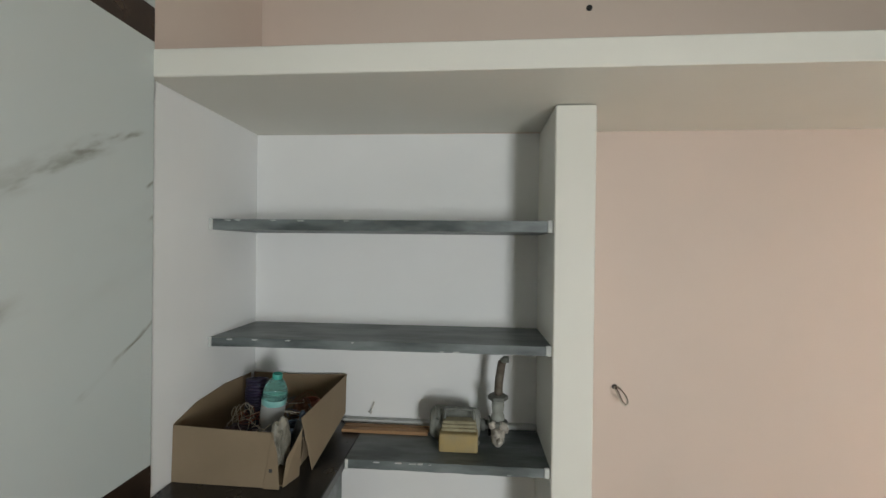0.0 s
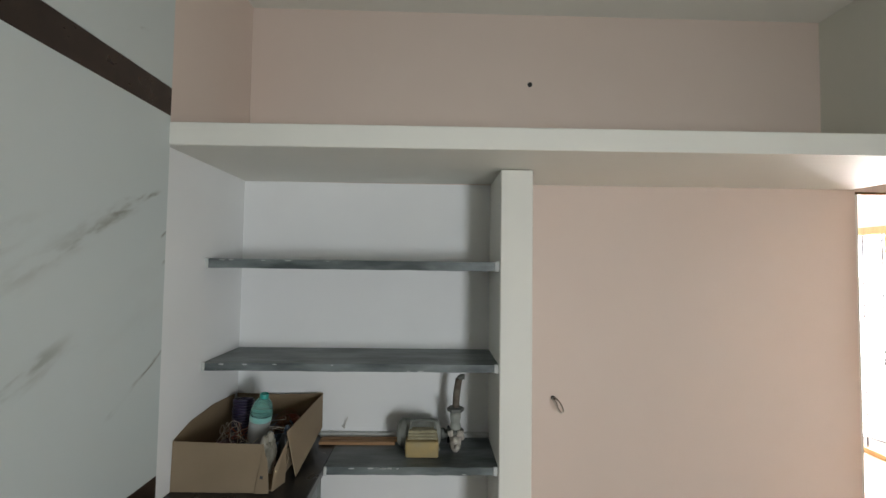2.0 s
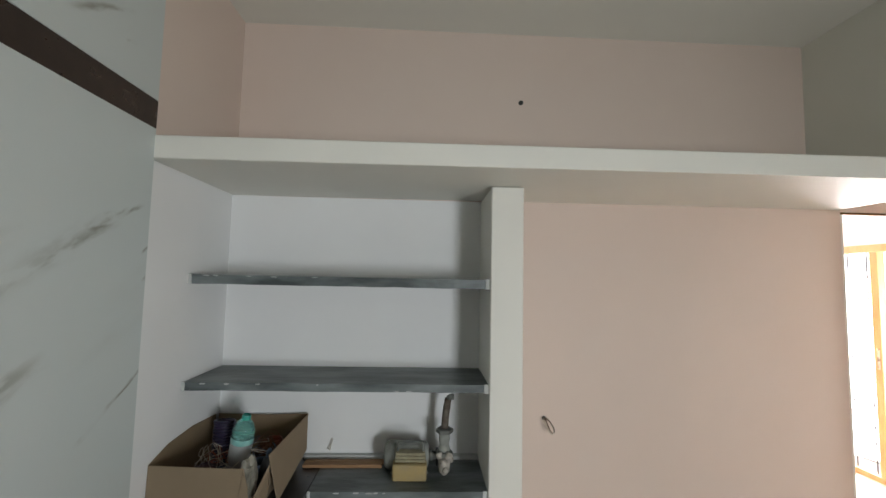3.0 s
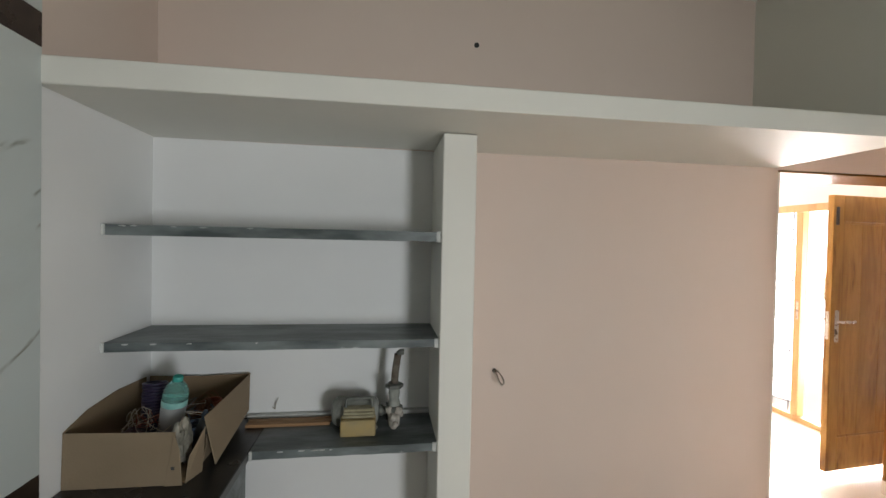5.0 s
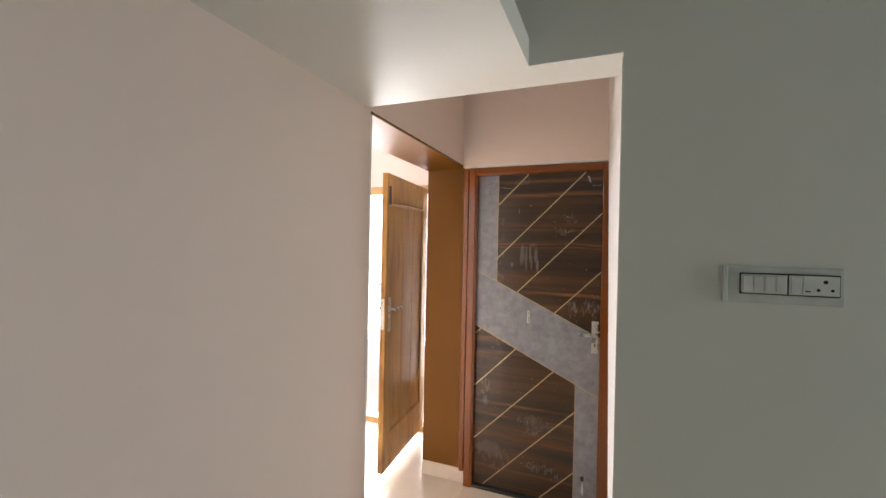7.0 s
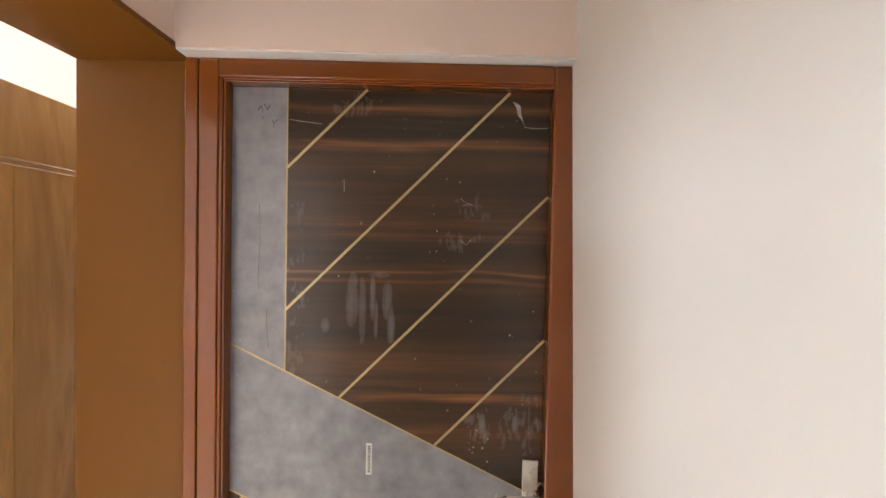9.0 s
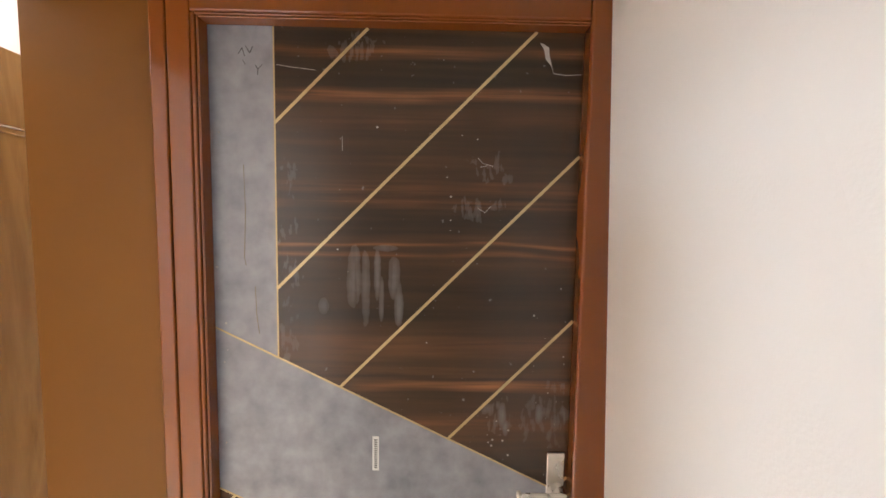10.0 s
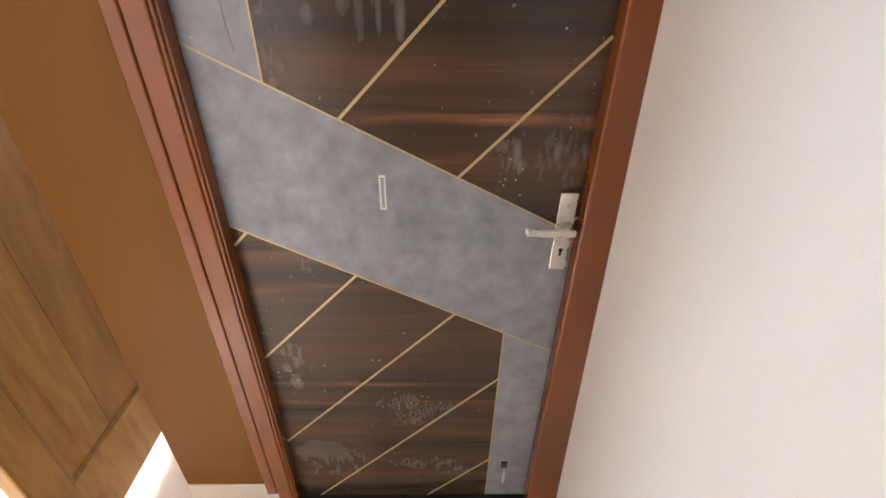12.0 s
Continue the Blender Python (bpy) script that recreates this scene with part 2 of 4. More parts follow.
FLOORTILE = material("beige_glossy_floor_tile", (0.78, 0.68, 0.57), 0.18, second=(0.71, 0.60, 0.49), scale=3.0, amount=0.6, fine=40, bump=0.0, stretch=(1, 2.2, 1))
GROUT = material("floor_grout", (0.42, 0.36, 0.28), 0.9)
SLATE = material("rough_grey_stone_shelf", (0.19, 0.215, 0.215), 0.45, second=(0.055, 0.068, 0.068), scale=14, amount=0.3, fine=90, bump=0.4, stretch=(0.3, 1, 1))
GRANITE = material("black_stone_counter", (0.010, 0.010, 0.0105), 0.3, second=(0.024, 0.023, 0.023), scale=11, amount=0.4, fine=120, bump=0.1)
PLASTER = material("rough_white_plaster", (0.58, 0.59, 0.57), 0.9, scale=20, fine=90, bump=0.4)
REDBROWN = material("glossy_red_brown_enamel", (0.215, 0.060, 0.008), 0.16, second=(0.185, 0.050, 0.006), scale=5, amount=0.5, fine=26, bump=0.025, coat=0.25)
REDBROWN.node_tree.nodes["Principled BSDF"].inputs["Specular IOR Level"].default_value = 0.5
REDBROWN.node_tree.nodes["Principled BSDF"].inputs["Coat Roughness"].default_value = 0.06
TAN = material("tan_brown_painted_board", (0.182, 0.074, 0.009), 0.55, second=(0.157, 0.062, 0.006), scale=2.4, amount=0.6, fine=120, bump=0.04)
TAN.node_tree.nodes["Principled BSDF"].inputs["Specular IOR Level"].default_value = 0.22
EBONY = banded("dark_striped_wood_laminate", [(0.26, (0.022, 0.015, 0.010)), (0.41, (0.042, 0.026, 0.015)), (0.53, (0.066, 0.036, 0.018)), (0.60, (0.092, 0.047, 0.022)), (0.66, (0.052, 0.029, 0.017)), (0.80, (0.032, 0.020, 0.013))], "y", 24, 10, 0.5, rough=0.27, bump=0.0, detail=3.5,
               smears_and_sheen=[(1.712, 1.515, 0.016, 0.075, 0.6, 0), (1.688, 1.50, 0.011, 0.085, 0.55, 0), (1.664, 1.53, 0.008, 0.065, 0.8, 0), (1.655, 1.48, 0.006, 0.05, 0.6, 0), (1.628, 1.525, 0.014, 0.05, 0.7, 0), (1.618, 1.47, 0.010, 0.055, 0.75, 0), (1.645, 1.585, 0.03, 0.008, 0.4, 0),
                       # the tall faint entry at y 1.85 is a reflection painted into the colour
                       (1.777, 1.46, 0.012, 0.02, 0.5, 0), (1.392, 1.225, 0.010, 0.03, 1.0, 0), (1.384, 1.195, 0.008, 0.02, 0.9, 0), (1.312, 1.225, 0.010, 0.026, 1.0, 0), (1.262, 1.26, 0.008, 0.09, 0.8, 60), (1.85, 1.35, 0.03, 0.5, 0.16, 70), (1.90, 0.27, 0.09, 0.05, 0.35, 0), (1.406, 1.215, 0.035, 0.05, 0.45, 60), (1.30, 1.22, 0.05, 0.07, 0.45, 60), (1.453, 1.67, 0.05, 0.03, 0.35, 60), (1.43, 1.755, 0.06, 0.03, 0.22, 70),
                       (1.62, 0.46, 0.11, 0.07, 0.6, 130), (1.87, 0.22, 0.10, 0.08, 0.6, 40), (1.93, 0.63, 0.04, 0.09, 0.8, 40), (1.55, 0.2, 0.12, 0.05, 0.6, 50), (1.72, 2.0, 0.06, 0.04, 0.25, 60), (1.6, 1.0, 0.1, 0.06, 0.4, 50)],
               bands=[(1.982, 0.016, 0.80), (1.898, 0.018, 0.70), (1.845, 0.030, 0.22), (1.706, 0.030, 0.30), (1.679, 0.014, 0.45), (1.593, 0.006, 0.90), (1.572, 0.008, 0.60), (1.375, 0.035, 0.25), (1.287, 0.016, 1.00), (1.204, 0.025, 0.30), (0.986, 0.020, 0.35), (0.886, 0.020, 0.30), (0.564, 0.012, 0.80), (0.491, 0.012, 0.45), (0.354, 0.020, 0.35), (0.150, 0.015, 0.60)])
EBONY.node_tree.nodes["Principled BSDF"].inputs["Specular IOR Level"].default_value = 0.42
CEMENT = material("cement_grey_laminate", (0.33, 0.33, 0.35), 0.34, second=(0.19, 0.19, 0.205), scale=24, amount=0.5, fine=30, bump=0.0)
GOLD = material("brushed_gold_inlay", (0.60, 0.44, 0.21), 0.34, metal=0.5, scale=30)
STEEL = material("satin_steel", (0.62, 0.59, 0.52), 0.28, metal=0.9, scale=30, fine=300, bump=0.02)
BLACK = material("black_plastic", (0.012, 0.012, 0.012), 0.5)
TEAK = banded("teak_door_wood", [(0.26, (0.13, 0.054, 0.012)), (0.38, (0.27, 0.135, 0.032)), (0.55, (0.40, 0.225, 0.060)), (0.62, (0.32, 0.165, 0.040)), (0.68, (0.16, 0.070, 0.016)), (0.76, (0.37, 0.20, 0.050))], "z", 6.0, 4.6, 1.1, rough=0.36, vary=0.3)
TEAK.node_tree.nodes["Principled BSDF"].inputs["Specular IOR Level"].default_value = 0.3
PINE = banded("yellow_varnished_frame_wood", [(0.3, (0.34, 0.20, 0.075)), (0.5, (0.46, 0.30, 0.13)), (0.75, (0.40, 0.25, 0.095))], "z", 8, 8, 1.2, rough=0.35)
CARD = material("brown_corrugated_cardboard", (0.255, 0.19, 0.122), 0.85, second=(0.215, 0.157, 0.097), scale=7, amount=0.5, fine=160, bump=0.15)
CARDIN = material("dull_cardboard_inside", (0.23, 0.16, 0.093), 0.9, scale=7, fine=160, bump=0.15)
SWITCH = material("white_switch_plastic", (0.74, 0.75, 0.70), 0.35, scale=30, bump=0.0)
SWITCHBOX = material("greyish_mounting_plate", (0.66, 0.69, 0.62), 0.22, scale=20, bump=0.0)
PUMPGREY = material("dusty_grey_cast_metal", (0.22, 0.225, 0.20), 0.62, metal=0.3, second=(0.10, 0.105, 0.095), scale=22, amount=0.5, fine=120, bump=0.3)
PUMPBEIGE = material("dust_covered_beige_paint", (0.40, 0.36, 0.24), 0.8, second=(0.24, 0.21, 0.13), scale=26, amount=0.5, fine=120, bump=0.3)
PUMPYELLOW = material("dusty_yellow_paint", (0.42, 0.29, 0.10), 0.65, second=(0.29, 0.24, 0.14), scale=16, amount=0.6, fine=90, bump=0.2)
PUMPDUST = material("pale_dust_on_metal", (0.40, 0.41, 0.37), 0.8, metal=0.1, second=(0.20, 0.205, 0.18), scale=18, amount=0.5, fine=120, bump=0.35)
RUBBER = material("dark_rubber_hose", (0.075, 0.050, 0.034), 0.7, second=(0.16, 0.14, 0.11), scale=30)
PUTTY = material("chalky_white_residue", (0.58, 0.53, 0.46), 0.9, second=(0.25, 0.22, 0.19), scale=40, amount=0.4, bump=0.4)
BATTEN = banded("raw_wood_batten", [(0.3, (0.20, 0.10, 0.045)), (0.55, (0.36, 0.20, 0.095)), (0.8, (0.27, 0.14, 0.06))], "x", 12, 22, 1.0, rough=0.7)
TEAL = material("teal_label_plastic", (0.15, 0.40, 0.37), 0.35, second=(0.30, 0.55, 0.52), scale=30, amount=0.5, bump=0.0)
CLEAR = glass("clear_bottle_plastic", (0.92, 0.95, 0.95), 0.18)
CLEAR.node_tree.nodes["Principled BSDF"].inputs["Transmission Weight"].default_value = 0.72
SHOULDER = glass("teal_tinted_plastic", (0.32, 0.70, 0.64), 0.12)
SHOULDER.node_tree.nodes["Principled BSDF"].inputs["Transmission Weight"].default_value = 0.8
BAG = material("dusty_pale_polythene", (0.30, 0.28, 0.23), 0.4, second=(0.15, 0.14, 0.11), scale=24, amount=0.5, fine=90, bump=0.2)
RAG = material("rust_coloured_cloth", (0.16, 0.055, 0.022), 0.9, second=(0.07, 0.03, 0.02), scale=30, amount=0.5, fine=200, bump=0.4)
DARKBAG = material("dark_maroon_polythene", (0.060, 0.018, 0.024), 0.45, second=(0.02, 0.010, 0.016), scale=24, amount=0.5, fine=90, bump=0.2)
TEALCAP = material("teal_cap_plastic", (0.03, 0.36, 0.30), 0.4, bump=0.0)
NAVY = material("navy_cable_sheath", (0.010, 0.009, 0.030), 0.4, second=(0.028, 0.016, 0.045), scale=40)
WIREWHITE = material("pale_wire", (0.50, 0.45, 0.37), 0.5, bump=0.0)
WIRERED = material("red_brown_wire", (0.26, 0.055, 0.02), 0.5, bump=0.0)
WIREBLUE = material("blue_wire", (0.035, 0.055, 0.085), 0.5, bump=0.0)
RUST = material("rusty_wire", (0.11, 0.055, 0.03), 0.7, metal=0.4)
LABEL = material("white_sticker_paper", (0.78, 0.77, 0.72), 0.6, bump=0.0)
INK = material("printed_ink", (0.05, 0.05, 0.05), 0.7, bump=0.0)
GREENGROUND = material("pale_paved_yard", (0.74, 0.72, 0.68), 0.9, scale=0.5)
IRON = material("dark_window_grille_iron", (0.10, 0.10, 0.11), 0.5, metal=0.5)


# ---- mesh helpers ----
def mesh_of(name, bm, mat):
    me = bpy.data.meshes.new(name)
    bmesh.ops.recalc_face_normals(bm, faces=bm.faces)
    bm.to_mesh(me)
    bm.free()
    me.materials.append(mat)
    return me


def thing(name, at, label, category, group="", kind=""):
    """An empty at the base of a thing made of parts."""
    ob = new(name)
    ob.empty_display_size = 0.05
    ob.location = at
    return tagged(ob, label, category, group, kind)


def part(name, bm, mat, parent, label="", smooth=False):
    """One mesh, drawn in world places, under a thing or a part."""
    ob = new(name, mesh_of(name, bm, mat))
    if smooth:
        for p in ob.data.polygons:
            p.use_smooth = True
    ob.parent = parent
    ob.matrix_parent_inverse = Matrix.Translation(parent.location).inverted()
    return tagged(ob, label)


def solid(name, bm, mat, label="", category="", kind="", group="", smooth=False):
    """One mesh that is a thing or a piece of the setting."""
    ob = new(name, mesh_of(name, bm, mat))
    if smooth:
        for p in ob.data.polygons:
            p.use_smooth = True
    return tagged(ob, label, category, group, kind)


def box(x0, y0, z0, x1, y1, z1, bevel=0.0, into=None, segments=1):
    bm = into or bmesh.new()
    m = Matrix.Translation(((x0 + x1) / 2, (y0 + y1) / 2, (z0 + z1) / 2)) @ Matrix.Diagonal((abs(x1 - x0), abs(y1 - y0), abs(z1 - z0), 1))
    made = bmesh.ops.create_cube(bm, size=1.0, matrix=m)["verts"]
    if bevel:
        edges = {e for v in made for e in v.link_edges}
        bmesh.ops.bevel(bm, geom=list(edges), offset=bevel, segments=segments, affect="EDGES", profile=0.5)
    return bm


def prism(points, x0, x1, axis="x", bevel=0.0):
    """A polygon drawn out along one axis."""
    bm = bmesh.new()
    put = {"x": lambda a, b, h: (h, a, b), "y": lambda a, b, h: (a, h, b), "z": lambda a, b, h: (a, b, h)}[axis]
    lo = [bm.verts.new(put(a, b, x0)) for a, b in points]
    hi = [bm.verts.new(put(a, b, x1)) for a, b in points]
    bm.faces.new(lo)
    bm.faces.new(hi[::-1])
    for i in range(len(points)):
        j = (i + 1) % len(points)
        bm.faces.new((lo[i], lo[j], hi[j], hi[i]))
    if bevel:
        bmesh.ops.bevel(bm, geom=list(bm.edges), offset=bevel, segments=1, affect="EDGES")
    return bm


def lathe(profile, at, turn=None, steps=24, into=None):
    """A body turned round its own z axis: rows of radius and height."""
    bm = into or bmesh.new()
    m = Matrix.Translation(at) @ (turn or Matrix.Identity(4))
    rings = []
    for r, h in profile:
        rings.append([bm.verts.new(m @ Vector((r * math.cos(2 * math.pi * i / steps), r * math.sin(2 * math.pi * i / steps), h))) for i in range(steps)])
    for a, b in zip(rings, rings[1:]):
        for i in range(steps):
            j = (i + 1) % steps
            bm.faces.new((a[i], a[j], b[j], b[i]))
    bm.faces.new(rings[0][::-1])
    bm.faces.new(rings[-1])
    return bm


def tube(points, radius, steps=8, into=None):
    """A round bar or wire along a line of points."""
    bm = into or bmesh.new()
    pts = [Vector(p) for p in points]
    rings = []
    for i, p in enumerate(pts):
        d = (pts[min(i + 1, len(pts) - 1)] - pts[max(i - 1, 0)]).normalized()
        q = d.to_track_quat("Z", "Y")
        rings.append([bm.verts.new(p + q @ Vector((radius * math.cos(2 * math.pi * k / steps), radius * math.sin(2 * math.pi * k / steps), 0))) for k in range(steps)])
    for a, b in zip(rings, rings[1:]):
        for i in range(steps):
            j = (i + 1) % steps
            bm.faces.new((a[i], a[j], b[j], b[i]))
    bm.faces.new(rings[0][::-1])
    bm.faces.new(rings[-1])
    return bm


def smooth_line(points, per=6):
    """Points along a soft curve through the given ones."""
    p = [Vector(q) for q in points]
    out = []
    for i in range(len(p) - 1):
        a, b, c, d = p[max(i - 1, 0)], p[i], p[i + 1], p[min(i + 2, len(p) - 1)]
        for k in range(per):
            t = k / per
            out.append(0.5 * (2 * b + (c - a) * t + (2 * a - 5 * b + 4 * c - d) * t * t + (3 * b - a - 3 * c + d) * t ** 3))
    return out + [p[-1]]


def setting(name, bm, mat, label, category="wall"):
    return solid(name, bm, mat, label, category, "structure")


# ---- plan, in metres ----
LINTEL, TOP = 2.095, 3.02            # underside of loft and openings; ceiling
TILE, NICHE = -0.505, -0.528         # face of the tiled wall; plastered cheek of the niche
BACK, LOFT = 2.095, 1.44             # back wall; front of the loft slab
SIDE, SIDE2 = 2.535, 2.698           # kitchen wall with the switches, its two faces
END = 2.712                          # end of the back wall at the brown lined opening
JAMB = 1.180                         # end of that wall = side wall of the passage
DOOR = 3.90                          # wall of the laminated door
OVER = 3.823                         # face of the wall over that door
FAR = 2.367                          # living room face of the back wall
FRONT = 4.47                         # wall of the front door
SOUTH = -2.0

# ---- structure ----
setting("floor", box(-0.75, SOUTH - 0.2, -0.2, FRONT + 0.2, 5.4, -0.012), GROUT, "cement bed under beige floor tiles", "floor")
setting("ceiling", box(-0.75, SOUTH - 0.2, TOP, FRONT + 0.2, 5.4, TOP + 0.15), CEILING, "flat painted white ceiling slab", "ceiling")
setting("wall_west", box(-0.75, SOUTH - 0.2, -0.012, NICHE, BACK, TOP), WHITE, "white plastered wall behind the tiles and niche")
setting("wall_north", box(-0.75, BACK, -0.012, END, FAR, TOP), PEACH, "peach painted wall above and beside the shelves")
setting("wall_north_lintel", box(END, BACK, LINTEL, DOOR + 0.008, FAR, TOP), PEACHLIT, "peach painted wall, lightened as if lit, over the brown lined opening")
setting("niche_lining", box(NICHE, BACK - 0.006, 0, 0.748, BACK, LINTEL), WHITE, "white painted back of the shelf niche")
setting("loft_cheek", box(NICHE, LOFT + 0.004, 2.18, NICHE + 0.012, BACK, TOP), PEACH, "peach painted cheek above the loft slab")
setting("wall_side", box(SIDE, SOUTH - 0.2, -0.012, SIDE2, JAMB, TOP), CREAM, "pale painted kitchen wall with a switchboard")
setting("wall_side_lintel", box(SIDE, JAMB, LINTEL + 0.016, SIDE2, BACK, TOP), CREAM, "pale painted wall over the kitchen opening")
setting("opening_soffit", box(SIDE, JAMB + 0.003, LINTEL + 0.012, SIDE2, BACK - 0.001, LINTEL + 0.016), SLAB, "cream white plastered underside of the kitchen opening", "soffit")
bm = box(SIDE2, JAMB - 0.2, -0.012, DOOR, JAMB, TOP)
for v in bm.verts:
    if v.co.x > 3.5 and v.co.y > JAMB - 0.1:
        v.co.y += 0.055 if v.co.z > 1 else -0.036             # plaster out of plumb beside the door
setting("wall_passage", bm, OFFWHITE, "off-white painted side wall of the passage")
setting("wall_jamb_skin", box(SIDE + 0.003, JAMB, 0, SIDE2, JAMB + 0.003, LINTEL), OFFWHITE, "off-white painted end of the kitchen wall")
bm = box(DOOR, JAMB - 0.2, -0.012, DOOR + 0.2, JAMB + 0.004, 2.083)
box(OVER, JAMB - 0.2, 2.083, DOOR + 0.2, BACK, TOP, into=bm)
setting("wall_east", bm, PEACHLIT, "peach painted wall, lightened as if lit, over the laminated door")
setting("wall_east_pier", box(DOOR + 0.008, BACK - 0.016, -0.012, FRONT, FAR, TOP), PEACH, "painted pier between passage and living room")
setting("wall_behind_door", box(DOOR + 0.1, JAMB, -0.012, DOOR + 0.2, BACK - 0.02, 2.088), WHITE, "plain wall closing the room behind")
setting("trim_door_top", box(OVER + 0.002, JAMB + 0.02, 2.0795, 3.884, BACK - 0.002, 2.083, 0.001), WHITE, "white plaster edge over the door frame", "trim")

# kitchen south wall with its window
WX0, WX1, WZ0, WZ1 = 1.65, 2.45, 0.7, 1.75
bm = box(NICHE, SOUTH - 0.2, -0.012, WX0, SOUTH, TOP)
box(WX1, SOUTH - 0.2, -0.012, SIDE, SOUTH, TOP, into=bm)
box(WX0, SOUTH - 0.2, -0.012, WX1, SOUTH, WZ0, into=bm)
box(WX0, SOUTH - 0.2, WZ1, WX1, SOUTH, TOP, into=bm)
setting("wall_south", bm, CREAM, "plain painted kitchen wall with a window opening")

# front wall with one opening for door and side window
FY0, FY1, FZ = 2.535, 4.70, 2.08
bm = box(FRONT, FAR, -0.012, FRONT + 0.2, FY0, TOP)
box(FRONT, FY1, -0.012, FRONT + 0.2, 5.4, TOP, into=bm)
box(FRONT, FY0, FZ, FRONT + 0.2, FY1, TOP, into=bm)
setting("wall_front", bm, LIVING, "pale pink painted living room wall around the front door")
VX0, VX1, VZ0, VZ1 = 3.50, 4.16, 2.15, 2.95               # high window that lights the passage wall
bm = box(0.6, 5.2, -0.012, VX0, 5.4, TOP)
box(VX1, 5.2, -0.012, FRONT, 5.4, TOP, into=bm)
box(VX0, 5.2, -0.012, VX1, 5.4, VZ0, into=bm)
box(VX0, 5.2, VZ1, VX1, 5.4, TOP, into=bm)
setting("wall_living_north", bm, LIVING, "plain pale pink living room wall with a high window")
setting("wall_living_west", box(0.4, FAR, -0.012, 0.6, 5.4, TOP), LIVING, "plain pale pink living room wall")
setting("ground", box(FRONT + 0.2, -60, -0.35, 80, 60, -0.1), GREENGROUND, "pale paved yard outside the front door", "ground")
# added self-lit panel in place of the overexposed daylight beyond the door
outdoor_glow = bpy.data.materials.new("glowing_outdoor_white")
outdoor_glow.use_nodes = True
hb = outdoor_glow.node_tree.nodes["Principled BSDF"]
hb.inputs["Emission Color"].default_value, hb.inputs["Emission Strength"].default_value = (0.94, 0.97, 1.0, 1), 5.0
setting("backdrop", box(7.6, -3, -0.1, 7.65, 10, 3.2), outdoor_glow, "glowing panel standing in for daylight outside the front door", "backdrop")

# loft slab, pillar
bm = box(NICHE, LOFT, LINTEL, SIDE, BACK, 2.18, 0.004)
for v in bm.verts:
    if v.co.x > SIDE - 0.0045:                                # square where it runs into the wall
        v.co.x = SIDE
        v.co.z = LINTEL if v.co.z < LINTEL + 0.0045 else v.co.z
    v.co.z += 0.012 * (v.co.x - NICHE) / (SIDE - NICHE)      # it rises a little towards the passage
setting("loft_slab", bm, SLAB, "white painted concrete loft slab over the shelves", "ledge")
setting("niche_pillar", box(0.748, 1.729, 0, 0.889, BACK, LINTEL, 0.004), SLAB, "white plastered pier beside the shelf niche", "pillar")

# tiled wall
tiles = thing("wall_tiling", (TILE, 0, 0.775), "white marble look wall tiles with dark brown bands", "wall tiles", kind="structure")
for z0, z1, mat in ((0.8025, 0.918, DARKTILE), (0.92, 2.2, MARBLE), (2.202, 2.302, DARKTILE), (2.304, TOP, MARBLE)):
    cuts = [SOUTH, -0.96, 0.24, LOFT + 0.004]
    for a, b in zip(cuts, cuts[1:]):
        part("tile", box(NICHE, a, z0, TILE, b - 0.0008, z1), mat, tiles)

# brown lined opening
setting("opening_lining_jamb", box(DOOR - 0.004, BACK + 0.001, 0.095, DOOR + 0.008, FAR + 0.004, LINTEL - 0.012), TAN, "tan brown painted board on the opening's side", "door lining")
setting("opening_lining_head", box(END, BACK - 0.003, LINTEL - 0.012, DOOR + 0.008, FAR + 0.004, LINTEL), TAN, "tan brown painted board under the lintel", "door lining")
setting("opening_lining_side", box(END, BACK, 0.095, END + 0.012, FAR + 0.004, LINTEL - 0.012), OFFWHITE, "off-white painted end of the peach wall", "door lining")
setting("opening_casing", box(3.860, 2.0645, 0.095, DOOR + 0.008, BACK, 2.079, 0.003, segments=2), REDBROWN, "glossy red brown strip beside the door frame", "trim")
setting("skirting_pier", box(DOOR - 0.010, BACK - 0.0305, 0, DOOR + 0.008, FAR + 0.004, 0.095, 0.002), FLOORTILE, "beige tile skirting under the brown board", "baseboard")

# ---- laminated door ----
FX = 3.860
door = thing("door_1", (3.92, 1.63, 0), "closed dark wood and grey laminated door in red brown frame", "door", kind="structure")
frame_parts = [("frame_post", box(FX, 2.018, 0, 3.99, 2.062, 2.079, 0.003, segments=2)), ("frame_post", box(FX, 1.125, 0, 3.99, 1.2455, 2.079, 0.006, segments=3)),
               ("frame_head", box(FX, 1.2455, 2.036, 3.99, 2.018, 2.079, 0.004, segments=2)),
               ("frame_bead", box(FX + 0.003, 2.010, 0, 3.99, 2.018, 2.036, 0.0025, segments=2)), ("frame_bead", box(FX + 0.003, 1.2455, 2.0315, 3.99, 2.010, 2.036, 0.002, segments=2)),
               ("frame_rebate", box(FX + 0.007, 2.0045, 0, 3.99, 2.010, 2.0315, 0.002)), ("frame_rebate", box(FX + 0.007, 1.2455, 2.028, 3.99, 2.0045, 2.0315, 0.001))]
for nm, b in frame_parts:
    part(nm, b, REDBROWN, door)
part("threshold", box(FX + 0.012, 1.2455, 0, 3.99, 2.0045, 0.02, 0.002), BLACK, door, "dark stone threshold")
Y0, Y1, Z0, Z1 = 1.2462, 2.0040, 0.024, 2.0275
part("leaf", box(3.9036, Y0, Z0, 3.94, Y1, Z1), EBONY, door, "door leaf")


def up(y):
    return 1.171 + 0.489 * (y - 1.51)


def low(y):
    return 0.817 + 0.482 * (y - 1.509)


